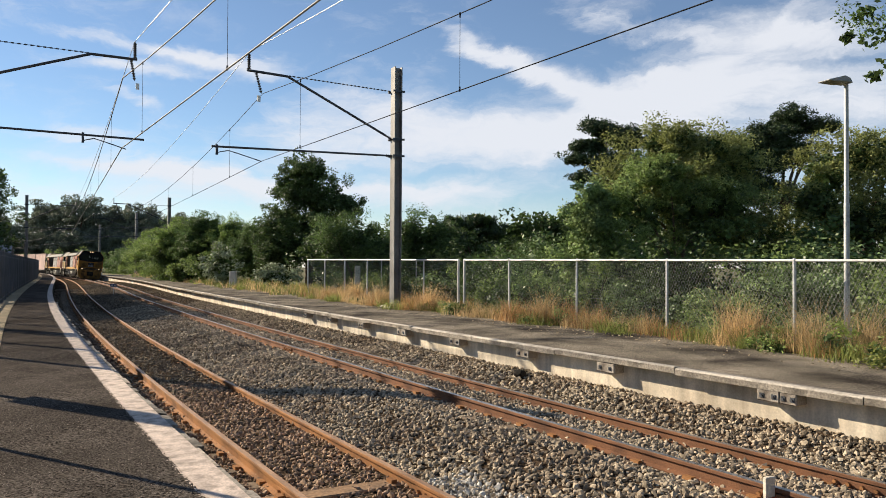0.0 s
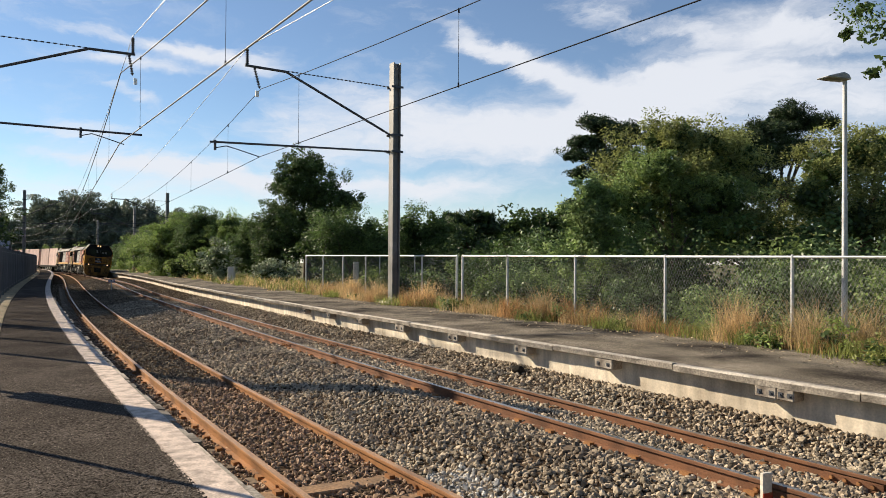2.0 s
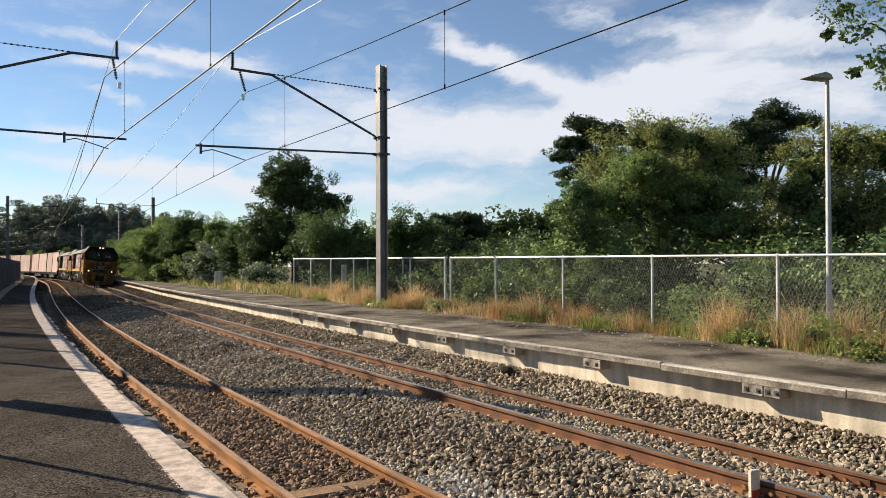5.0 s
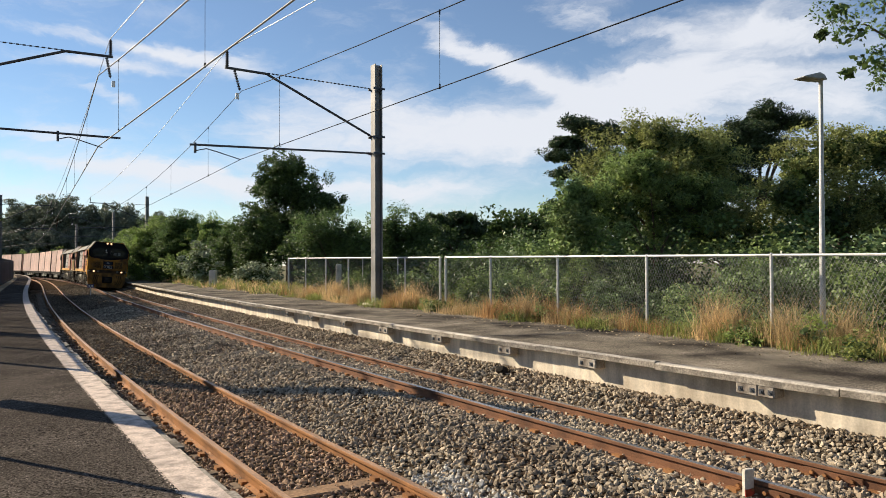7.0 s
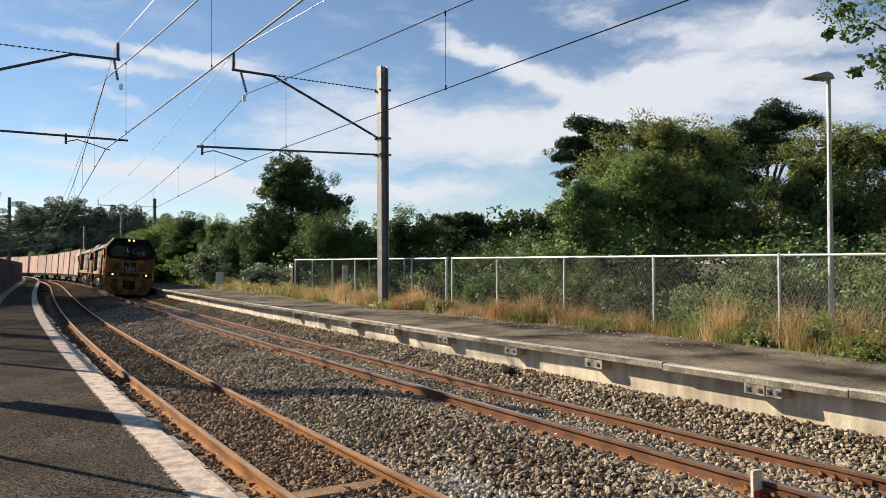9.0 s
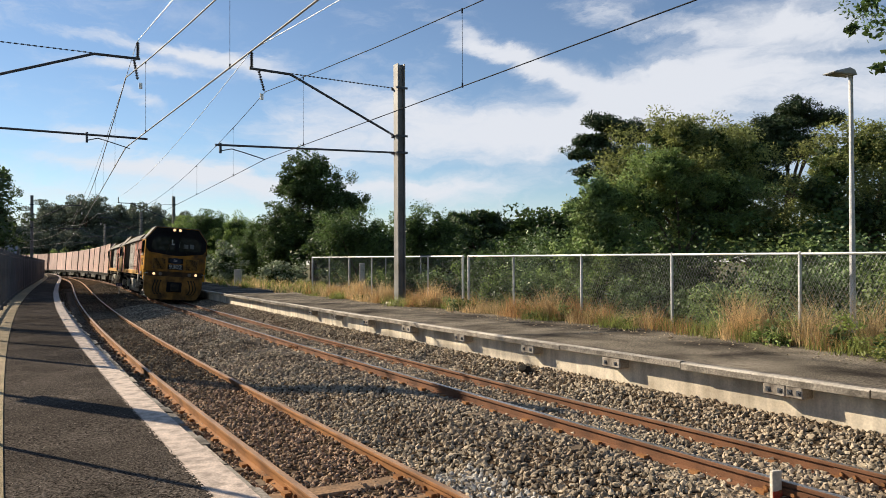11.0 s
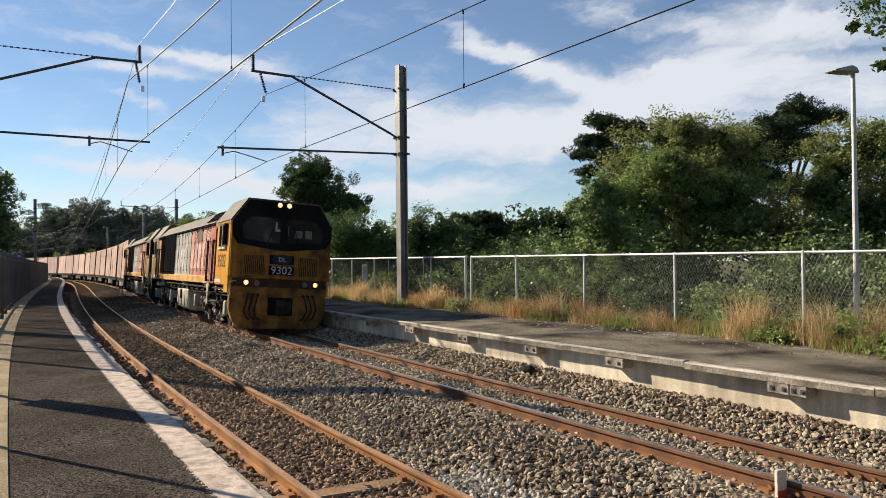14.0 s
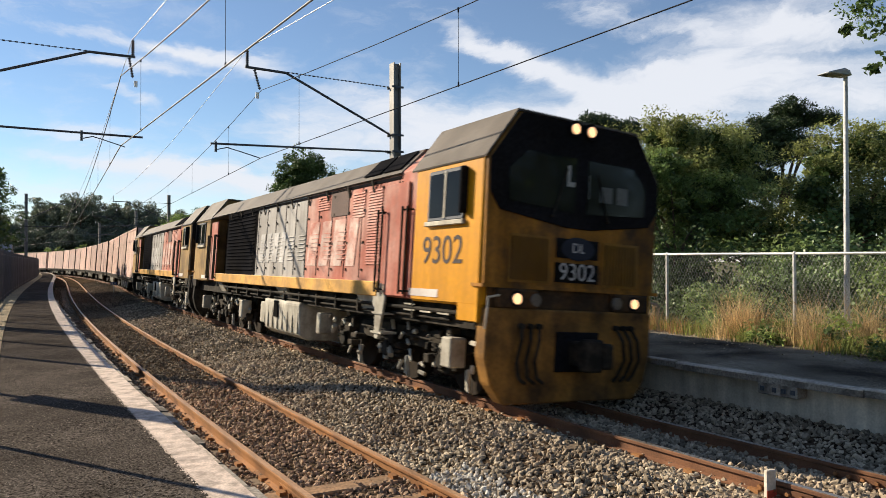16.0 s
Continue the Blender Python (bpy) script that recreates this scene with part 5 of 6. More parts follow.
def wagon(label):
    """A flat wagon with a tall curtain-sided box."""
    e = new("wagon")
    L = 6.1
    bm = bmesh.new(); box(bm, (-L, -1.18, 0.70), (L, 1.18, 0.86)); box(bm, (-L, -0.25, 0.62), (L, 0.25, 0.8)); part("deck", bm, M_under, e, bevel=0.01)
    bx = new("freight_box"); bx.parent = e
    for x0, x1 in ((-L + 0.05, -0.06), (0.06, L - 0.05)):
        bm = bmesh.new(); box(bm, (x0, -1.22, 0.88), (x1, 1.22, 3.60)); part("box_body", bm, M_contain, bx, "faded pinkish-red freight box", bevel=0.025)
        for s in (-1, 1):
            for k in range(1, 12):
                x = x0 + (x1 - x0) * k / 12
                bm = bmesh.new(); box(bm, (x - 0.03, s * 1.22, 1.0), (x + 0.03, s * 1.227, 3.50)); part("panel_rib", bm, M_contain, bx)
            bm = bmesh.new(); box(bm, (x0, s * 1.20, 0.86), (x1, s * 1.245, 0.97)); part("bottom_rail", bm, M_under, bx)
            bm = bmesh.new(); box(bm, (x0, s * 1.20, 3.52), (x1, s * 1.245, 3.61)); part("top_rail", bm, M_contain, bx)
            for xx in (x0, x1):
                bm = bmesh.new(); box(bm, (xx - 0.05, s * 1.19, 0.86), (xx + 0.05, s * 1.25, 3.61)); part("corner_post", bm, M_under, bx)
    for s in (-1, 1):
        for x0 in (-2.4, -0.8, 0.8):
            bm = bmesh.new(); tube(bm, (x0, s * 1.15, 0.70), (x0 + 0.5, s * 1.15, 0.36), 0.05, 6); tube(bm, (x0 + 0.5, s * 1.15, 0.36), (x0 + 1.1, s * 1.15, 0.36), 0.05, 6); tube(bm, (x0 + 1.1, s * 1.15, 0.36), (x0 + 1.6, s * 1.15, 0.70), 0.05, 6); part("truss_brace", bm, M_lightgrey, e)
    for xc in (-4.3, 4.3):
        b = new("bogie"); b.parent = e; b.matrix_basis = pose(xc, 0, 0)
        for s in (-1, 1):
            bm = bmesh.new(); prism(bm, [(-1.15, 0.46), (-0.5, 0.70), (0.5, 0.70), (1.15, 0.46), (0.9, 0.32), (0.3, 0.22), (-0.3, 0.22), (-0.9, 0.32)], s * 0.82, s * 0.94, "y"); part("side_frame", bm, M_under, b, bevel=0.01)
        for k in (-0.85, 0.85):
            wheelset(b, k, r=0.40)
    return tagged(e, label, "wagon", group="freight wagons")


LA = locomotive(True, "yellow, red and grey diesel locomotive with lit headlamps")
LB = locomotive(False, "second yellow and faded red diesel locomotive coupled behind")
W0 = wagon("flat wagon carrying faded pinkish-red freight boxes")
TRAIN = [(LA, 0.0, 17.2), (LB, 16.3, 17.2), (W0, 32.5, 12.6)]
for k in range(1, 10):
    TRAIN.append((copy_thing(W0, pose(0, 0, 0)), 32.5 + 13.0 * k, 12.6))

# ---- plants ----


def leafmat(name, col, trans=0.28, var=0.45, rough=0.55, spec=0.35):
    return mat(name, col, rough, grain=3.0, var=0.15, bump=0, big=0.5, bigvar=0.3, island=var, trans=trans, spec=spec)


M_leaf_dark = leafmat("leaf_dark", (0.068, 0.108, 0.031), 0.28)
M_leaf_mid = leafmat("leaf_mid", (0.182, 0.248, 0.075), 0.45)
M_leaf_gloss = leafmat("glossy_leaf", (0.132, 0.194, 0.070), 0.25, 0.6, 0.46, 0.45)
M_leaf_light = leafmat("leaf_light", (0.275, 0.359, 0.097), 0.5)
M_leaf_olive = leafmat("leaf_olive", (0.239, 0.263, 0.083), 0.45)
M_leaf_pine = leafmat("pine_needles", (0.039, 0.064, 0.025), 0.15)
M_leaf_ivy = leafmat("ivy_leaf", (0.240, 0.324, 0.114), 0.4)
M_leaf_pale = leafmat("pale_leaf", (0.260, 0.312, 0.195), 0.2)
M_straw = leafmat("dry_grass", (0.52, 0.38, 0.20), 0.45, 0.5)
M_straw_rust = leafmat("rusty_seed_grass", (0.40, 0.235, 0.105), 0.45, 0.5)
M_leaf_bush = leafmat("bush_leaf", (0.192, 0.272, 0.070), 0.45)
M_leaf_bush_dark = leafmat("dark_bush_leaf", (0.099, 0.158, 0.045), 0.35)
# paler, greyer leaves: the haze of distance is mixed into this colour
M_leaf_far = leafmat("hazy_far_leaf", (0.141, 0.167, 0.112), 0.2, 0.2)
M_weed = leafmat("green_weed", (0.21, 0.235, 0.065), 0.5, 0.5)


def leaves(rs, C, R, n, L, aspect=0.45, shell=0.55, droop=0.0, flat=1.0, corners=4):
    """Corners of n leaves in each clump: C centres (k,3), R radii (k,3)."""
    k = len(C)
    d = rs.randn(k, n, 3); d /= np.linalg.norm(d, axis=2, keepdims=True)
    rad = shell + (1 - shell) * rs.rand(k, n, 1) ** 0.5
    rad *= 1 + 0.11 * rs.randn(k, n, 1)
    P = C[:, None] + d * rad * R[:, None]
    a = rs.randn(k, n, 3) * np.array([1, 1, 0.55 * flat]) + d * 0.6
    a[..., 2] -= droop
    a /= np.linalg.norm(a, axis=2, keepdims=True)
    nn = rs.randn(k, n, 3) * 0.65 + d * 1.0 + np.array([0, 0, 0.35])
    b = np.cross(a, nn); b /= np.linalg.norm(b, axis=2, keepdims=True) + 1e-9
    s = L * rs.uniform(0.6, 1.35, (k, n, 1))
    a, b = a * s, b * s * aspect
    if corners == 3:
        return np.stack([P - a * 0.5 - b * 0.3, P + b * 0.6, P + a * 0.5 - b * 0.3], 2).reshape(-1, 3)
    Q = np.stack([P - a * 0.5, P + b * 0.5 - a * 0.05, P + a * 0.5, P - b * 0.5 - a * 0.05], 2)
    return Q.reshape(-1, 3)


def clumps(rs, blobs, k, r):
    """k clump centres over the outside of several ellipsoids (x, y, z, rx, ry, rz)."""
    B = np.array(blobs, float)
    w = np.prod(B[:, 3:], 1) ** (2 / 3); w /= w.sum()
    i = rs.choice(len(B), k, p=w)
    d = rs.randn(k, 3); d /= np.linalg.norm(d, axis=1, keepdims=True)
    C = B[i, :3] + d * B[i, 3:] * rs.uniform(0.45, 1.22, (k, 1))
    return C, (r * rs.uniform(0.5, 1.3, (k, 1)) * rs.uniform(0.65, 1.5, (k, 3)) * np.array([[1.1, 1.1, 0.8]]))


def tree(kind, base, blobs, k, r, n, L, material, seed, label, trunk=0.16, category="tree", inner=None, heart=None, corners=4, **kw):
    """Trunk, limbs and a crown of many small leaves in clumps."""
    rs = np.random.RandomState(seed)
    e = new(kind); e.matrix_basis = Matrix.Translation(base)
    bl = [(b[0] - base[0], b[1] - base[1], b[2] - base[2], *b[3:]) for b in blobs]
    C, R = clumps(rs, bl, k, r)
    C[:, 2] = np.maximum(C[:, 2], r * 0.4)
    if trunk:
        bm = bmesh.new()
        top = Vector(np.mean([b[:3] for b in bl], 0)); fork = Vector((top.x * 0.25, top.y * 0.25, max(top.z * 0.45, 0.4)))
        tube(bm, (0, 0, -0.5), fork, trunk, 8, trunk * 0.75)
        part("trunk", bm, M_bark, e)
        for c in C[:: max(1, len(C) // (7 if trunk > 0.07 else 3))]:
            lm = bmesh.new()
            c = Vector(c); mid = fork.lerp(c, 0.55) + Vector((0, 0, 0.12 * (c - fork).length))
            tube(lm, fork, mid, trunk * 0.5, 6, trunk * 0.28); tube(lm, mid, c, trunk * 0.28, 5, trunk * 0.08)
            part("limb", lm, M_bark, e)
    q = quads_ob("crown", leaves(rs, C, R, n, L, corners=corners, **kw), corners, material, e)
    # heart of the crown: larger leaves, by default in a darker green that carries its shade
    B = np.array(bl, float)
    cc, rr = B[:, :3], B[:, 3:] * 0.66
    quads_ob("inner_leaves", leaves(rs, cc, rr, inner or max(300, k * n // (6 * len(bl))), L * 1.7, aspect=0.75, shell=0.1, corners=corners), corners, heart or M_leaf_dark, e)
    return tagged(e, label, category)


def gz(x, y):
    u = UA.x * x + UA.y * y
    return GRADE * u + 0.45


# right-hand thicket behind the chain-link fence
tree("feathery_tree", (7.4, 21.5, gz(7, 21)), [(5.9, 21.2, 4.55, 1.2, 1.2, 1.2), (7.2, 21.4, 5.65, 0.85, 0.9, 0.75), (8.1, 21.4, 5.4, 0.9, 0.9, 0.7), (7.1, 21.0, 4.0, 1.4, 1.3, 1.3), (8.6, 21.6, 4.6, 1.1, 1.1, 1.2), (9.2, 21.6, 5.15, 0.7, 0.8, 0.65), (8.8, 21.4, 3.0, 1.4, 1.2, 1.2), (6.6, 21.3, 5.5, 0.6, 0.6, 0.5)], 240, 0.40, 200, 0.115, M_leaf_olive, 21, "feathery green wattle tree behind the chain-link fence", 0.14, aspect=0.32, droop=0.6, shell=0.3, inner=500)
tree("feathery_tree", (6.6, 19.9, gz(7, 19)), [(5.5, 19.8, 3.5, 1.1, 0.7, 1.2), (7.2, 19.9, 3.1, 1.2, 0.7, 1.2), (6.2, 19.9, 4.5, 0.7, 0.6, 0.6), (8.2, 20.0, 3.7, 0.7, 0.6, 0.7)], 120, 0.32, 170, 0.105, M_leaf_mid, 22, "sunlit light green wattle tree behind the fence", 0.09, aspect=0.32, droop=0.6, shell=0.3, inner=400)
tree("ivy_bush", (4.1, 19.2, gz(4, 19)), [(3.95, 19.1, 2.9, 0.55, 0.7, 1.1), (4.45, 19.3, 3.6, 0.6, 0.6, 0.65), (3.65, 19.0, 2.1, 0.5, 0.7, 0.9), (4.8, 19.4, 2.4, 0.8, 0.7, 1.1)], 110, 0.28, 190, 0.075, M_leaf_ivy, 23, "ivy-covered bush with small glossy leaves", 0.1, "bush", aspect=0.75, heart=M_leaf_ivy)
tree("pine_tree", (7.8, 32, gz(7, 32)), [(7.5, 32, 7.95, 1.1, 1.0, 0.42), (6.6, 32, 7.3, 0.9, 0.9, 0.36), (8.45, 32, 7.5, 1.2, 1.0, 0.55), (6.05, 32, 6.65, 0.5, 0.7, 0.26), (7.5, 32, 6.5, 1.1, 1.0, 0.55), (6.35, 32, 5.8, 0.45, 0.6, 0.28), (7.9, 32, 5.4, 1.1, 1.0, 0.8), (6.9, 32, 8.25, 0.6, 0.6, 0.22)], 150, 0.30, 210, 0.14, M_leaf_pine, 24, "dark layered pine tree behind the thicket", 0.22, aspect=0.3, inner=900, heart=M_leaf_pine)
tree("pine_tree", (15.6, 32, gz(15, 32)), [(15.95, 32, 8.55, 0.95, 1.0, 0.45), (15.0, 32, 7.95, 1.1, 1.0, 0.6), (16.9, 32, 8.2, 0.8, 0.9, 0.4), (17.8, 32, 8.2, 0.5, 0.6, 0.25), (14.5, 32, 6.9, 1.3, 1.1, 0.95), (15.9, 32, 6.9, 1.2, 1.1, 0.75), (13.3, 32, 7.2, 1.0, 1.0, 0.8), (14.9, 32.5, 5.3, 1.5, 1.2, 0.9), (12.6, 32.5, 5.8, 1.3, 1.2, 1.4)], 250, 0.34, 200, 0.14, M_leaf_pine, 25, "dark flat-topped pine tree rising over the thicket", 0.2, aspect=0.3, inner=900, heart=M_leaf_pine)
tree("broadleaf_tree", (12.9, 21.5, gz(12, 21)), [(11.9, 21.6, 4.75, 1.0, 1.1, 0.95), (13.0, 21.6, 5.25, 1.1, 1.1, 0.85), (14.3, 21.4, 5.3, 1.3, 1.2, 1.0), (11.3, 21.2, 3.8, 0.9, 1.0, 0.9), (12.5, 21.2, 3.3, 1.4, 1.2, 1.1), (14.2, 21.4, 3.4, 1.5, 1.2, 1.3), (15.9, 21.4, 4.6, 1.5, 1.3, 1.7)], 240, 0.38, 200, 0.09, M_leaf_olive, 26, "olive green broadleaf tree behind the fence", 0.15, aspect=0.5)
tree("thicket_bush", (10.5, 24.0, gz(10, 24)), [(7.6, 24, 2.6, 1.8, 1.2, 1.9), (9.6, 24, 3.2, 1.6, 1.2, 1.9), (11.3, 24, 2.6, 1.7, 1.2, 1.6), (14, 24, 2.6, 2.2, 1.2, 1.7), (17, 23, 2.6, 2.2, 1.2, 2.2)], 170, 0.5, 130, 0.13, M_leaf_dark, 27, "dark dense undergrowth beneath the trees", 0.1, "bush")
rs_ = random.Random(31)
for i in range(15):
    u = -2.0 + i * 1.35
    o = 6.2 + rs_.uniform(0, 1.0)
    c = at(T2, u, o, PLAT2 - 0.15)
    h = rs_.uniform(0.55, 0.95)
    tree("shrub", tuple(c), [(c.x, c.y, c.z + h * 0.7, 0.85, 0.8, h), (c.x + 0.5, c.y + 0.4, c.z + h * 0.5, 0.7, 0.6, h * 0.8)], 34, 0.28, 170, 0.065, (M_leaf_gloss, M_leaf_mid, M_leaf_gloss, M_leaf_ivy, M_leaf_gloss)[i % 5], 40 + i, "leafy green shrub tangled behind the chain-link fence", 0.04, "bush", aspect=0.7)
for i in range(9):
    u = 17.5 + i * 1.7
    c = at(T2, u, 6.6 + rs_.uniform(0, 1.3), PLAT2 - 0.15)
    h = rs_.uniform(0.5, 0.9)
    tree("shrub", tuple(c), [(c.x, c.y, c.z + h * 0.7, 0.9, 0.8, h), (c.x + 0.6, c.y + 0.4, c.z + h * 0.5, 0.8, 0.6, h * 0.8)], 26, 0.30, 110, 0.10, (M_leaf_mid, M_leaf_dark, M_leaf_gloss)[i % 3], 60 + i, "leafy shrub among dry grass behind the fence", 0.04, "bush", aspect=0.6)

# middle distance
tree("dark_tree", (-8.6, 45, gz(-8, 45)), [(-8.7, 45, 7.6, 1.7, 1.6, 0.95), (-8.2, 45, 6.0, 2.4, 2.0, 1.3), (-9.9, 45, 6.5, 0.95, 1.2, 0.9), (-10.3, 45, 4.2, 1.5, 1.6, 1.6), (-7.8, 45, 4.0, 2.5, 2.0, 1.7), (-6.1, 44.5, 5.4, 0.8, 1.0, 0.8), (-10.6, 44.5, 2.6, 1.3, 1.4, 1.5), (-8.4, 44.8, 2.6, 2.2, 1.6, 1.4)], 330, 0.42, 210, 0.13, M_leaf_dark, 71, "tall dark evergreen tree with a dense crown", 0.3, aspect=0.6, inner=1700)
tree("shrub_tree", (-4.6, 34, gz(-4, 34)), [(-5.2, 34, 2.6, 1.1, 1.0, 1.6), (-3.9, 34.3, 2.8, 1.2, 1.0, 1.6), (-2.9, 34.2, 2.2, 0.9, 0.9, 1.4)], 90, 0.42, 220, 0.11, M_leaf_bush_dark, 72, "light green fern-leaved shrub tree", 0.08, "tree", droop=0.4, aspect=0.35)
tree("shrub_tree", (-1.2, 36, gz(-1, 36)), [(-1.7, 36, 3.1, 1.1, 1.0, 1.5), (-0.3, 36, 3.0, 1.2, 1.0, 1.4)], 80, 0.45, 220, 0.11, M_leaf_bush_dark, 73, "rounded green shrub tree beyond the fence", 0.09)
tree("wiry_cypress", (1.9, 38, gz(2, 38)), [(1.2, 38, 3.2, 1.2, 1.0, 0.9), (2.6, 38, 3.4, 1.0, 1.0, 0.8), (0.6, 38, 3.9, 0.8, 0.6, 0.5), (1.9, 38, 4.1, 1.0, 0.7, 0.4)], 95, 0.26, 60, 0.34, M_leaf_pine, 74, "half-bare wiry cypress with upswept branches", 0.12, aspect=0.10, droop=-0.9)
tree("dark_tree", (5.6, 44, gz(5, 44)), [(4.6, 44, 3.3, 1.4, 1.2, 1.4), (6.4, 44, 3.5, 1.6, 1.3, 1.5), (8.3, 44, 3.8, 1.5, 1.3, 1.6)], 80, 0.55, 110, 0.24, M_leaf_dark, 75, "dark rounded tree beyond the fence", 0.16, aspect=0.6)
tree("thicket_bush", (0, 40, gz(0, 40)), [(-3, 39.5, 2.0, 2.4, 1.0, 1.7), (1.5, 40.5, 2.0, 2.6, 1.0, 1.8), (5.5, 41, 2.0, 2.6, 1.0, 1.7), (9.5, 40, 2.2, 2.6, 1.0, 2.2), (-6.5, 41, 1.8, 2.2, 1.0, 1.8)], 130, 0.6, 90, 0.24, M_leaf_dark, 76, "dark hedge of mixed undergrowth", 0.08, "bush")

# along the line, further off
for i, (X, Y, H, W, m, lab) in enumerate((
        (-16.6, 55, 5.6, 2.0, M_leaf_bush, "light green bushy tree beside the line"), (-19.8, 57, 6.2, 2.4, M_leaf_bush_dark, "mid green bushy tree beside the line"),
        (-23.0, 60, 5.4, 2.4, M_leaf_bush, "light green bushy tree beside the line"), (-25.6, 66, 5.6, 2.4, M_leaf_bush_dark, "mid green bushy tree beside the line"),
        (-30.6, 75, 5.2, 2.8, M_leaf_bush, "light green bushy tree beside the line"), (-35.0, 84, 5.0, 3.0, M_leaf_bush_dark, "mid green bushy tree beside the line"),
        (-41.0, 97, 4.6, 3.2, M_leaf_bush, "light green bushy tree beside the line"), (-48.0, 110, 4.4, 3.6, M_leaf_bush_dark, "mid green bushy tree beside the line"),
        (-57.0, 128, 4.4, 5.0, M_leaf_bush_dark, "mid green bushy tree beside the line"), (-13.4, 50, 4.6, 1.9, M_leaf_bush_dark, "mid green bushy tree beside the line"))):
    b = gz(X, Y)
    tree("bushy_tree", (X, Y, b), [(X - W * 0.35, Y, b + H * 0.42, W * 0.75, W * 0.6, H * 0.42), (X + W * 0.4, Y, b + H * 0.5, W * 0.75, W * 0.6, H * 0.45), (X, Y, b + H * 0.72, W * 0.6, W * 0.5, H * 0.28)], 120, 0.14 * W + 0.10, 320, 0.028 * W + 0.035, m, 80 + i, lab, 0.14, aspect=0.6, corners=3)
for i, (X, Y, H, W) in enumerate(((-14.9, 47, 3.0, 1.2), (-17.5, 52, 2.2, 1.5), (-9.8, 41, 1.6, 1.2), (-20.5, 55, 2.0, 1.3), (-24.5, 62, 2.2, 1.6))):
    b = gz(X, Y)
    tree("flowering_bush", (X, Y, b), [(X, Y, b + H * 0.5, W, W * 0.7, H * 0.5)], 34, 0.34, 70, 0.16, M_leaf_pale if i % 2 == 0 else M_leaf_mid, 100 + i, "pale-leaved bush at the edge of the line", 0.05, "bush", aspect=0.6)
for i, (X, Y, H, W) in enumerate(((-86, 152, 16.0, 7.0), (-78.5, 150, 17.8, 7.5), (-71, 152, 15.6, 6.5), (-64, 150, 15.0, 6.0), (-57.5, 152, 13.0, 5.5), (-93, 148, 11.5, 6.0), (-100, 142, 10.5, 7.0), (-51, 150, 11.0, 5.0), (-75, 146, 9.5, 7.0), (-62, 145, 9.0, 7.0), (-86, 146, 9.0, 7.0))):
    b = -1.3
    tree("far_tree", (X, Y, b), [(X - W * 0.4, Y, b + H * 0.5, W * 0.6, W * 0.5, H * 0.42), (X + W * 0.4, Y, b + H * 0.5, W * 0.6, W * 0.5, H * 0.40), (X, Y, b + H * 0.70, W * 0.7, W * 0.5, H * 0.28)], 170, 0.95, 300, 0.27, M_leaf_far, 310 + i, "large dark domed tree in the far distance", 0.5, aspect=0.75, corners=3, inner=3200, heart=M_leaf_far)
tree("far_hedge", (-85, 128, -1.0), [(-97 + 5.5 * i, 128 + 1.5 * i, 1.0, 3.4, 2, 2.6 + 0.4 * (i % 3)) for i in range(7)], 180, 0.7, 110, 0.32, M_leaf_mid, 120, "scrubby green hedge beyond the curve", 0.2, "hedge", corners=3)

# left-hand trees behind the bar fence
tree("hedge_tree", (-35.6, 52, 0.2), [(-34.7, 52, 4.0, 2.4, 2.6, 4.2), (-36.2, 52, 6.2, 2.2, 2.2, 3.2), (-38.5, 53, 4.5, 3.0, 2.6, 4.4)], 170, 0.6, 260, 0.17, M_leaf_dark, 130, "tall dark evergreen hedge tree behind the bar fence", 0.25, aspect=0.5)
# a row just out of view that shades the platform and rails
for i in range(9):
    u = 40.0 + i * 7.5
    c = at(T1, u, -8.8 - 0.5 * (i % 3), 0.1)
    H = 6.9 + 0.6 * (i % 3) + 0.0
    tree("hedge_tree", tuple(c), [(c.x, c.y, c.z + H * 0.5, 2.3, 2.3, H * 0.48), (c.x - 2.5, c.y + 2.5, c.z + H * 0.45, 2.4, 2.4, H * 0.42)], 110, 0.75, 100, 0.34, M_leaf_dark, 140 + i, "dark evergreen hedge tree behind the bar fence", 0.2, aspect=0.6, corners=3)
# a taller row of them close behind the fence, out of view, sized for the shade on the tracks
for i in range(6):
    u = 44.0 + i * 3.6
    c = at(T1, u, -7.6, 0.1)
    H = 9.5 + 0.5 * (i % 3)
    tree("hedge_tree", tuple(c), [(c.x, c.y, c.z + H * 0.5, 2.3, 2.3, H * 0.47), (c.x - 0.8, c.y + 0.6, c.z + H * 0.72, 2.0, 2.0, H * 0.27)], 100, 0.75, 90, 0.34, M_leaf_dark, 440 + i, "tall dark evergreen hedge tree close behind the bar fence", 0.22, aspect=0.6, corners=3)
# unseen trees added behind the viewer, so the windscreens reflect something dark
for i in range(6):
    a = radians(110 + i * 26)
    X, Y = 20 * math.sin(a), 20 * math.cos(a) - 4
    tree("garden_tree", (X, Y, -0.2), [(X, Y, 3.6, 4.6, 3.0, 3.8), (X + 1.5, Y - 1, 5.2, 3.0, 2.6, 2.6)], 60, 1.0, 60, 0.5, M_leaf_dark, 160 + i, "added unseen dark tree behind the viewer", 0.25, aspect=0.6)

# and more unseen ones at the right, where the windscreen's reflection points
for i, (X, Y) in enumerate(((22, 9), (21, 2), (23, -5))):
    tree("garden_tree", (X, Y, -0.2), [(X, Y, 3.6, 3.6, 3.6, 4.0), (X + 1.5, Y - 1, 5.6, 3.0, 2.6, 2.6)], 70, 0.9, 70, 0.4, M_leaf_dark, 180 + i, "added unseen dark tree at the side, for the windscreen's reflection", 0.25, aspect=0.6)
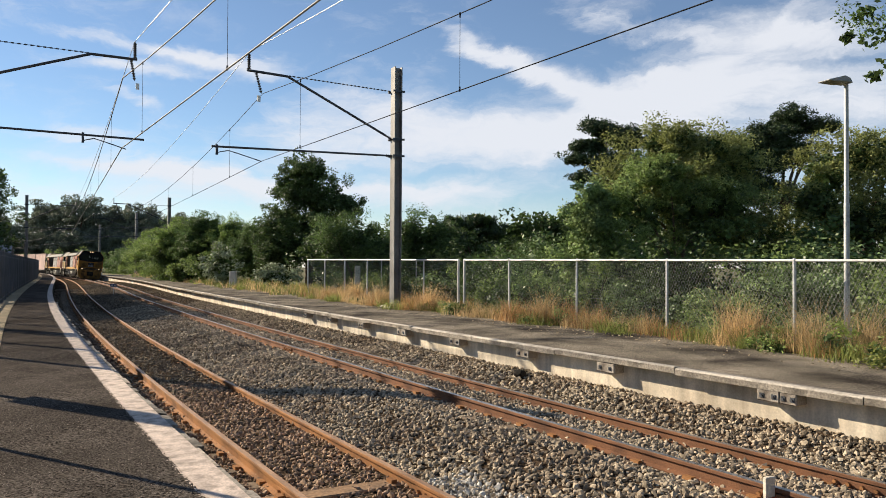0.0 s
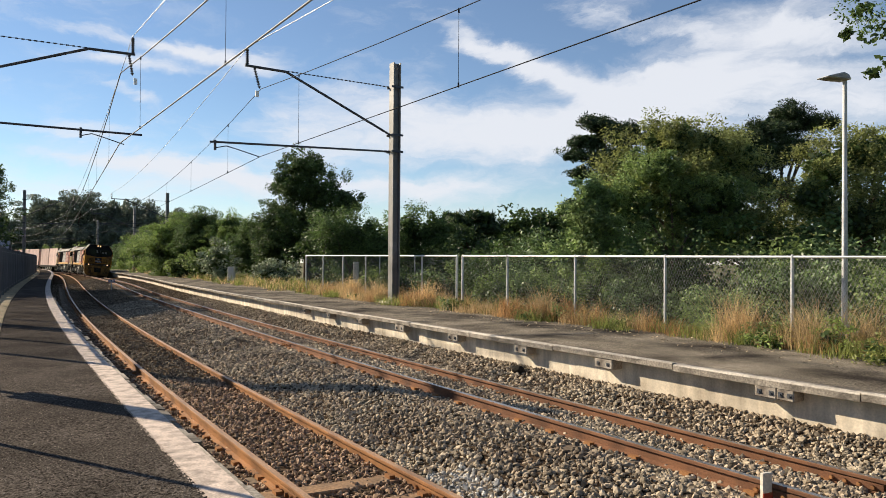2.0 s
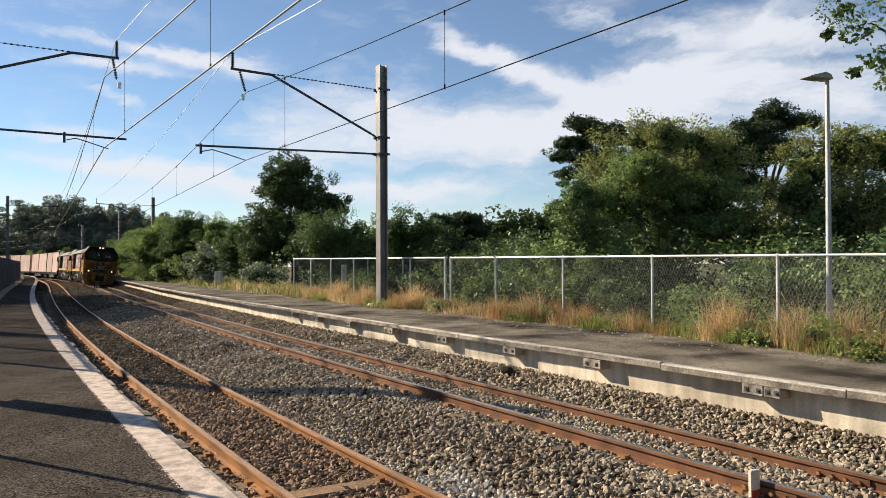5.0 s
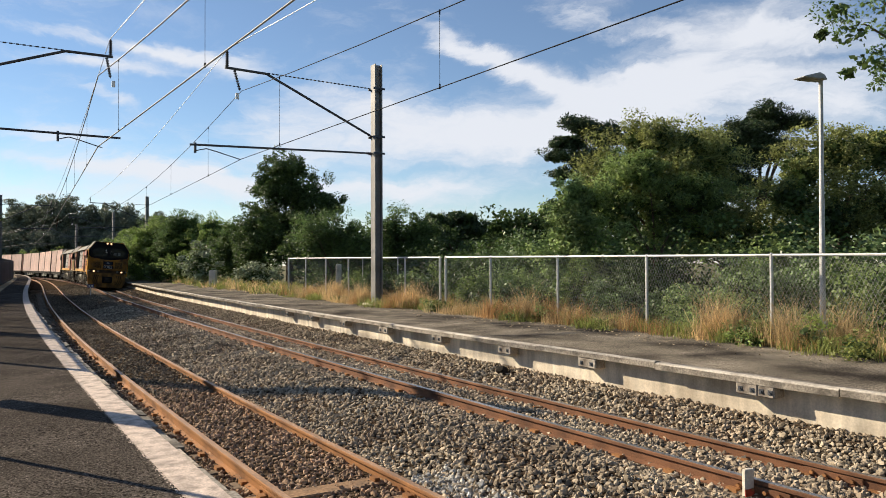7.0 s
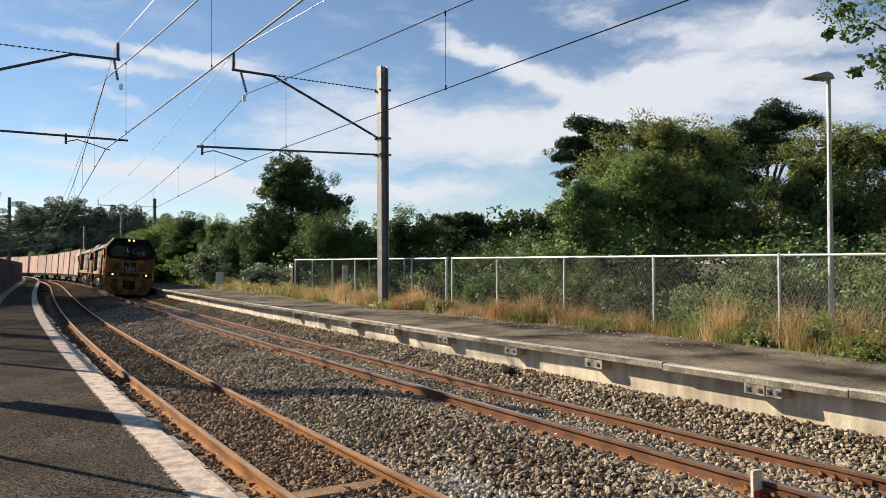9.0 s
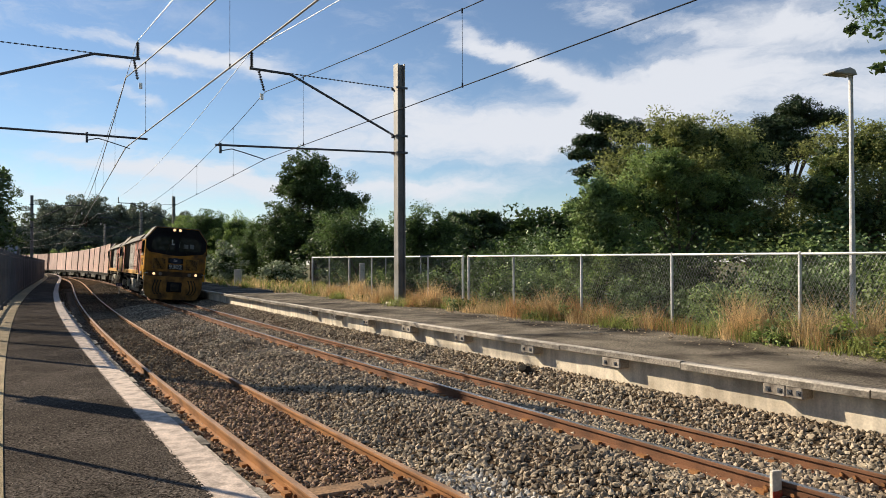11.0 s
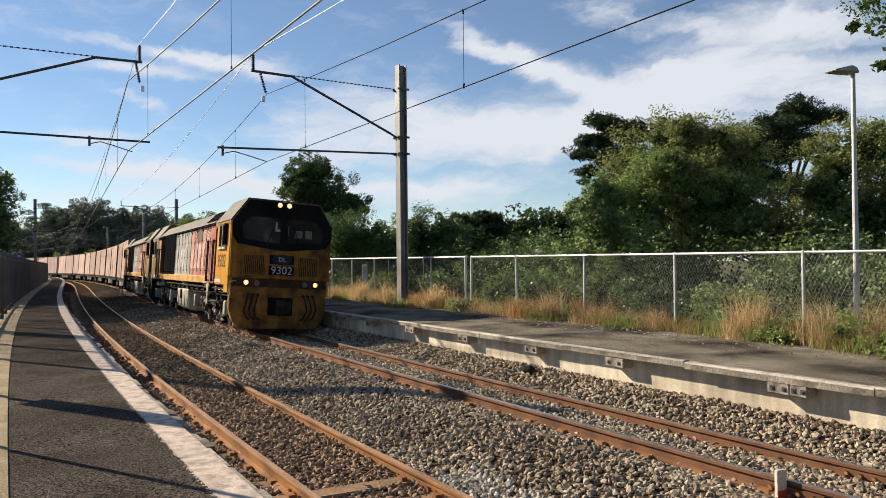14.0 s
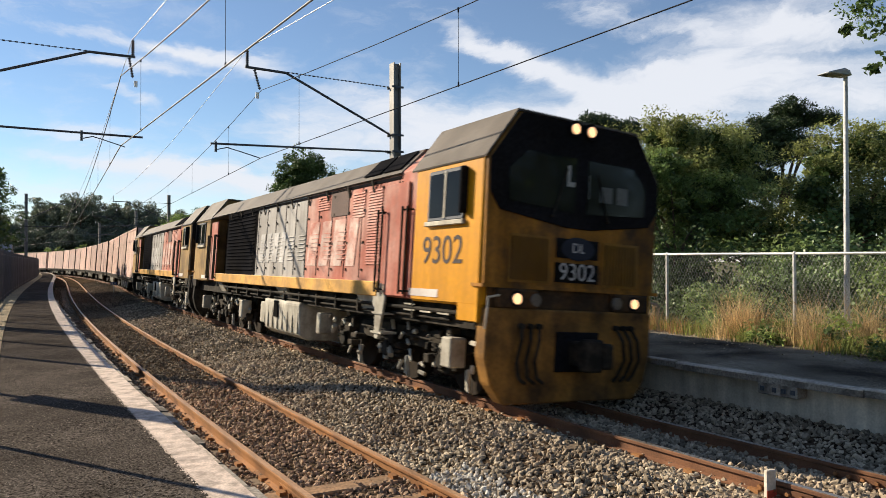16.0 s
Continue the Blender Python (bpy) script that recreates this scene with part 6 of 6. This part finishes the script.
# dense low growth under the trees, so that no sky shows beneath their crowns
for i in range(13):
    u = -10.0 + i * 4.2
    c = at(T2, u, 11.5 + 1.2 * math.sin(i * 1.7), 0.3)
    tree("undergrowth", tuple(c), [(c.x, c.y, c.z + 1.2, 2.2, 1.5, 1.5), (c.x + 1.2, c.y + 1.5, c.z + 1.6, 1.8, 1.4, 1.5)], 55, 0.5, 70, 0.15, (M_leaf_dark, M_leaf_gloss, M_leaf_bush_dark)[i % 3], 190 + i, "dense dark undergrowth beneath the trees", 0.06, "bush", aspect=0.6)

for i in range(9):
    c = at(T2, 1.0 + i * 2.2, 8.6 + 0.7 * math.sin(i * 2.1), 0.35)
    tree("undergrowth", tuple(c), [(c.x, c.y, c.z + 0.9, 1.3, 1.0, 1.1), (c.x + 0.9, c.y + 0.8, c.z + 1.1, 1.2, 1.0, 1.1)], 55, 0.4, 90, 0.10, (M_leaf_gloss, M_leaf_mid, M_leaf_dark)[i % 3], 230 + i, "dense leafy undergrowth behind the fence", 0.05, "bush", aspect=0.6, inner=700)

# overhanging branch of a tree standing beyond the fence
tree("overhanging_tree", (10.2, 10.0, gz(10, 10)), [(5.72, 9.2, 4.95, 0.34, 0.35, 0.26), (5.55, 9.2, 5.32, 0.26, 0.3, 0.22), (5.36, 9.2, 4.98, 0.13, 0.2, 0.10), (5.70, 9.2, 4.47, 0.15, 0.2, 0.10), (5.95, 9.2, 4.62, 0.28, 0.3, 0.22), (6.3, 9.2, 5.2, 0.5, 0.45, 0.5), (6.5, 9.2, 4.6, 0.4, 0.4, 0.4), (7.4, 9.4, 5.3, 0.9, 0.7, 0.8), (8.6, 9.6, 5.6, 1.3, 1.0, 1.2), (10.2, 10, 5.6, 1.8, 1.4, 1.6)], 150, 0.15, 120, 0.055, M_leaf_bush_dark, 170, "leafy tree branch hanging over the platform", 0.14, aspect=0.45, inner=40, droop=0.5)


def grass(name, spots, n, h, w, material, seed, label):
    """Tufts of thin curved blades standing at (x, y, z) spots."""
    rs = np.random.RandomState(seed)
    S = np.array(spots)
    k = len(S)
    hk = rs.uniform(0.25, 1.45, (k, 1, 1)) * h
    base = S[:, None] + np.concatenate([rs.randn(k, n, 2) * 0.09, np.zeros((k, n, 1))], 2)
    lean = np.concatenate([rs.randn(k, n, 2) * 0.32, np.ones((k, n, 1))], 2)
    hh = hk * rs.uniform(0.5, 1.2, (k, n, 1))
    mid = base + lean * hh * np.array([0.4, 0.4, 0.6])
    tip = base + lean * hh * np.array([1.1, 1.1, 1.0])
    ang = rs.uniform(0, math.tau, (k, n, 1))
    side = np.concatenate([np.cos(ang), np.sin(ang), np.zeros_like(ang)], 2) * w
    Q = np.stack([base - side, base + side, mid + side * 0.7, mid - side * 0.7, mid - side * 0.7, mid + side * 0.7, tip + side * 0.15, tip - side * 0.15], 2)
    ob = quads_ob(name, Q.reshape(-1, 3), 4, material)
    return tagged(ob, label, "grass", kind="stuff")


def strip(seed, n, u0, u1, o0, o1, z):
    r = random.Random(seed)
    out = []
    while len(out) < n:
        u, o = r.uniform(u0, u1), r.triangular(o0, o1, o1 - (o1 - o0) * 0.3)
        if math.sin(u * 1.9) + 0.8 * math.sin(u * 4.7 + 1) + r.uniform(-1.2, 1.2) > -0.5:
            out.append(tuple(at(T2, u, o, z)))
    return out


def tufts(seed, n, u0, u1, o0, o1, z, spread=0.22, at_u=None):
    """Spots gathered in clumps, thick and thin, along the fence."""
    r = random.Random(seed)
    out = []
    for k in range(n):
        u, o = (at_u[k % len(at_u)] if at_u else r.uniform(u0, u1)), r.triangular(o0, o1, o1 - (o1 - o0) * 0.3)
        for q in range(r.randint(3, 13)):
            out.append(tuple(at(T2, u + r.gauss(0, spread), min(max(o + r.gauss(0, spread * 0.7), o0), o1 + 0.3), z)))
    return out


grass("dry_grass", tufts(1, 62, -3, 29, 3.85, 5.1, PLAT2 - 0.02), 34, 0.34, 0.0036, M_straw, 201, "dry straw-coloured grass tufts along the fence")
grass("rusty_grass", tufts(21, 46, -3, 29, 3.95, 5.1, PLAT2 - 0.02), 34, 0.40, 0.0034, M_straw_rust, 206, "rust-brown seeding grass tufts along the fence")
grass("tall_dry_grass", tufts(11, 21, 0, 1, 4.2, 4.8, PLAT2 - 0.02, 0.16, (7.35, 6.1, 5.3, 12.4, 17.6, 20.4, 23.2)), 46, 0.58, 0.0034, M_straw, 205, "tall dry seeding grass clumps at the fence")
grass("green_weeds", tufts(2, 75, -3, 29, 3.6, 5.4, PLAT2 - 0.02, 0.25), 24, 0.22, 0.007, M_weed, 202, "yellow-green weeds along the platform's edge")
grass("low_grass", strip(3, 900, 26, 95, 3.4, 8.5, PLAT2 - 0.12), 18, 0.42, 0.014, M_weed, 203, "rough green grass on the disused platform")
grass("low_dry_grass", strip(4, 600, 26, 95, 3.2, 7.5, PLAT2 - 0.12), 16, 0.42, 0.012, M_straw, 204, "rough dry grass on the disused platform")


rw_ = random.Random(91)
for i in range(26):
    c = at(T2, rw_.uniform(-1.5, 22), rw_.uniform(3.75, 4.7), PLAT2 - 0.03)
    h = rw_.uniform(0.12, 0.30)
    tree("weed_clump", tuple(c), [(c.x, c.y, c.z + h * 0.6, 0.30, 0.26, h), (c.x + 0.2, c.y + 0.1, c.z + h * 0.4, 0.22, 0.2, h * 0.7)], 12, 0.13, 55, 0.05, (M_weed, M_leaf_light, M_leaf_ivy)[i % 3], 400 + i, "low leafy green weed clump among dry grass", 0, "weed", aspect=0.5, inner=60)


def litter():
    """Fallen dry leaves and chips along the grass edge of the far platform."""
    rs = np.random.RandomState(77)
    r = random.Random(77)
    C = np.array([tuple(at(T2, r.uniform(-2, 24), r.triangular(2.6, 4.2, 3.7), PLAT2 + 0.016)) for _ in range(900)])
    V = leaves(rs, C, np.full((900, 3), 0.03) * np.array([1, 1, 0.05]), 1, 0.06, aspect=0.7)
    V[:, 2] = C[:, None, 2].repeat(4, 1).ravel() + rs.uniform(0, 0.02, len(V))
    return tagged(quads_ob("leaf_litter", V, 4, mat("dry_litter", (0.34, 0.27, 0.18), 0.9, grain=20, var=0.2, bump=0, island=0.5)), "dry leaf litter along the grass edge", "leaf litter", kind="stuff")


litter()

# ---- fixtures and small things ----


def lamp_post(c, top, ang, label):
    """A slim street lamp with a flat head; ang: the head's way in the plan, degrees."""
    e = new("platform_lamp"); e.matrix_basis = Matrix.Translation(c) @ Matrix.Rotation(radians(ang), 4, "Z")
    h = top - c[2]
    bm = bmesh.new(); tube(bm, (0, 0, -0.1), (0, 0, h * 0.55), 0.045, 12, 0.040); tube(bm, (0, 0, h * 0.55), (0, 0, h), 0.036, 12, 0.032); part("post", bm, M_galv, e)
    bm = bmesh.new(); tube(bm, (0, 0, -0.1), (0, 0, 0.35), 0.07, 12); part("base", bm, M_galv, e)
    bm = bmesh.new(); tube(bm, (0, 0, h - 0.04), (0.16, 0, h + 0.02), 0.022, 8); part("bracket", bm, M_galv, e)
    bm = bmesh.new(); prism(bm, [(-0.02, h - 0.02), (0.03, h + 0.055), (0.13, h + 0.085), (0.47, h - 0.005), (0.47, h - 0.022), (0.12, h - 0.018)], -0.11, 0.11, "y")
    hd = part("head", bm, mat("lamp_grey", (0.40, 0.405, 0.41), 0.5, grain=25, var=0.1), e, "grey flat lamp head", bevel=0.012)
    bm = bmesh.new(); box(bm, (0.16, -0.08, h - 0.032), (0.42, 0.08, h - 0.012)); part("diffuser", bm, M_lightgrey, hd)
    return tagged(e, label, "lamp post", group="platform lamps")


lamp_post(tuple(at(T2, 5.89, 5.2, PLAT2)), 4.80, 200, "slim grey lamp post with a flat head beside the fence")
lp = lamp_post((-6.9, 8.65, 0.52), 5.0, -20, "slim grey lamp post with a board behind the bar fence")
bm = bmesh.new(); box(bm, (-0.02, -0.16, 1.45), (0.02, 0.16, 2.75))
part("notice_board", bm, M_galv, lp, "plain grey notice board", bevel=0.008)


def marker_post():
    e = new("marker_post"); e.matrix_basis = Matrix.Translation((2.66, 5.70, -0.03)) @ Matrix.Rotation(radians(20), 4, "Z")
    bm = bmesh.new(); box(bm, (-0.048, -0.02, 0.0), (0.048, 0.02, 0.28)); part("board", bm, mat("marker_white", (0.62, 0.58, 0.50), 0.7, grain=40, var=0.15, stain=(0.3, 0.22, 0.15), stain_amt=0.5, stain_scale=8), e, bevel=0.006)
    bm = bmesh.new(); box(bm, (-0.050, -0.023, 0.06), (0.050, -0.0202, 0.12)); part("red_band", bm, mat("marker_red", (0.42, 0.07, 0.04), 0.6), e, "red band")
    return tagged(e, "short white marker post with a red band beside the rail", "marker post")


marker_post()


def marker_block(c, w, h, label):
    e = new("concrete_marker"); e.matrix_basis = Matrix.Translation(c)
    bm = bmesh.new(); box(bm, (-w / 2, -w / 2, -0.15), (w / 2, w / 2, h))
    for v in bm.verts:
        if v.co.z > 0:
            v.co.x *= 0.88; v.co.y *= 0.88
    part("block", bm, mat("pale_marker", (0.60, 0.57, 0.50), 0.8, grain=30, var=0.1, stain=(0.35, 0.32, 0.27), stain_amt=0.5), e, bevel=0.02)
    return tagged(e, label, "marker block")


marker_block((-13.0, 43.3, 0.28), 0.42, 0.95, "pale concrete marker block in the grass")
marker_block((-3.85, 31.5, 0.35), 0.26, 1.35, "pale service pillar behind the fence")


def speed_sign():
    e = new("track_sign"); e.matrix_basis = Matrix.Translation((-21.6, 45.8, -0.35)) @ Matrix.Rotation(radians(25), 4, "Z")
    bm = bmesh.new(); tube(bm, (0, 0, -0.1), (0, 0, 0.5), 0.025, 8); part("stake", bm, M_galv, e)
    bm = bmesh.new(); box(bm, (-0.19, -0.02, 0.44), (0.19, 0.0, 0.66)); s = part("plate", bm, mat("sign_blue", (0.06, 0.06, 0.13), 0.5), e, "dark blue plate")
    for x in (-0.08, 0.08):
        bm = bmesh.new(); box(bm, (x - 0.045, -0.026, 0.49), (x + 0.045, -0.0205, 0.61)); part("bar", bm, M_whitep, s)
    return tagged(e, "small dark blue trackside sign with pale marks", "sign")


speed_sign()


def debris():
    bm = bmesh.new(); bmesh.ops.create_icosphere(bm, subdivisions=2, radius=0.13)
    for v in bm.verts:
        v.co *= 1 + 0.3 * noise.noise(v.co * 9); v.co.z *= 0.6
    ob = part("rubble_lump", bm, M_under)
    ob.matrix_basis = Matrix.Translation(at(T2, 9.2, 1.38, 0.18)) @ pose(0, 0, 0, 10, 5, 40)
    tagged(ob, "dark lump of rubble lying on the ballast", "rubble")


debris()


def house():
    """A small pale house seen over the bar fence."""
    e = new("house"); e.matrix_basis = Matrix.Translation((-49.6, 76, -0.7)) @ Matrix.Rotation(radians(28), 4, "Z")
    bm = bmesh.new(); box(bm, (-2.0, -2.6, 0), (2.0, 2.6, 2.9)); part("wall", bm, mat("weatherboard", (0.22, 0.21, 0.19), 0.7, grain=8, var=0.08), e)
    bm = bmesh.new(); prism(bm, [(-3.0, 2.85), (0, 4.1), (3.0, 2.85), (2.9, 2.75), (0, 3.98), (-2.9, 2.75)], -2.3, 2.3, "x"); part("roof", bm, mat("roof_iron", (0.30, 0.30, 0.31), 0.5, grain=10, var=0.1), e, "grey iron roof")
    for x in (-1.0, 1.0):
        bm = bmesh.new(); box(bm, (x - 0.6, -2.64, 1.0), (x + 0.6, -2.603, 2.2)); w = part("window", bm, M_whitep, e)
        bm = bmesh.new(); box(bm, (x - 0.52, -2.65, 1.08), (x + 0.52, -2.641, 2.12)); part("pane", bm, M_glassd, w)
    return tagged(e, "small pale house with an iron roof behind the fence", "house")


house()


# ---- movement ----
RUN = (-0.000724, 0.02485, -0.2751, -4.7278, 98.063)      # the train's front along the line, a polynomial in seconds


def front(t):
    return (((RUN[0] * t + RUN[1]) * t + RUN[2]) * t + RUN[3]) * t + RUN[4]


def vehicle_pose(uf, length):
    """Front at uf; the vehicle's origin is its middle, at rail level; +x is forward."""
    a, b = at(T2, uf + length * 0.18, 0, RAIL2), at(T2, uf + length * 0.82, 0, RAIL2)
    f = (a - b).normalized()
    up = Vector((0, 0, 1))
    left = up.cross(f).normalized()
    up = f.cross(left)
    m = Matrix((f, left, up)).transposed().to_4x4()
    m = Matrix.Translation((a + b) / 2) @ m @ Matrix.Rotation(-math.atan2(CANT2, 1.137), 4, "X")
    return m


def motions():
    for ob, back, length in TRAIN:
        rows = []
        for k in range(33):
            t = k * 0.5
            rows.append((t, vehicle_pose(front(t) + back, length)))
        walk(ob, rows)
        for child in ob.children:
            for w in (child, *child.children):
                if w.name.startswith("wheelset") and back < 70:
                    base = w.matrix_basis.copy()
                    rows = []
                    for k in range(161):
                        turn = (front(0) - front(k * 0.1)) / 0.46
                        rows.append((k * 0.1, base @ Matrix.Rotation(turn - math.tau * math.floor(turn / math.tau), 4, "Y")))
                    walk(w, rows)


motions()
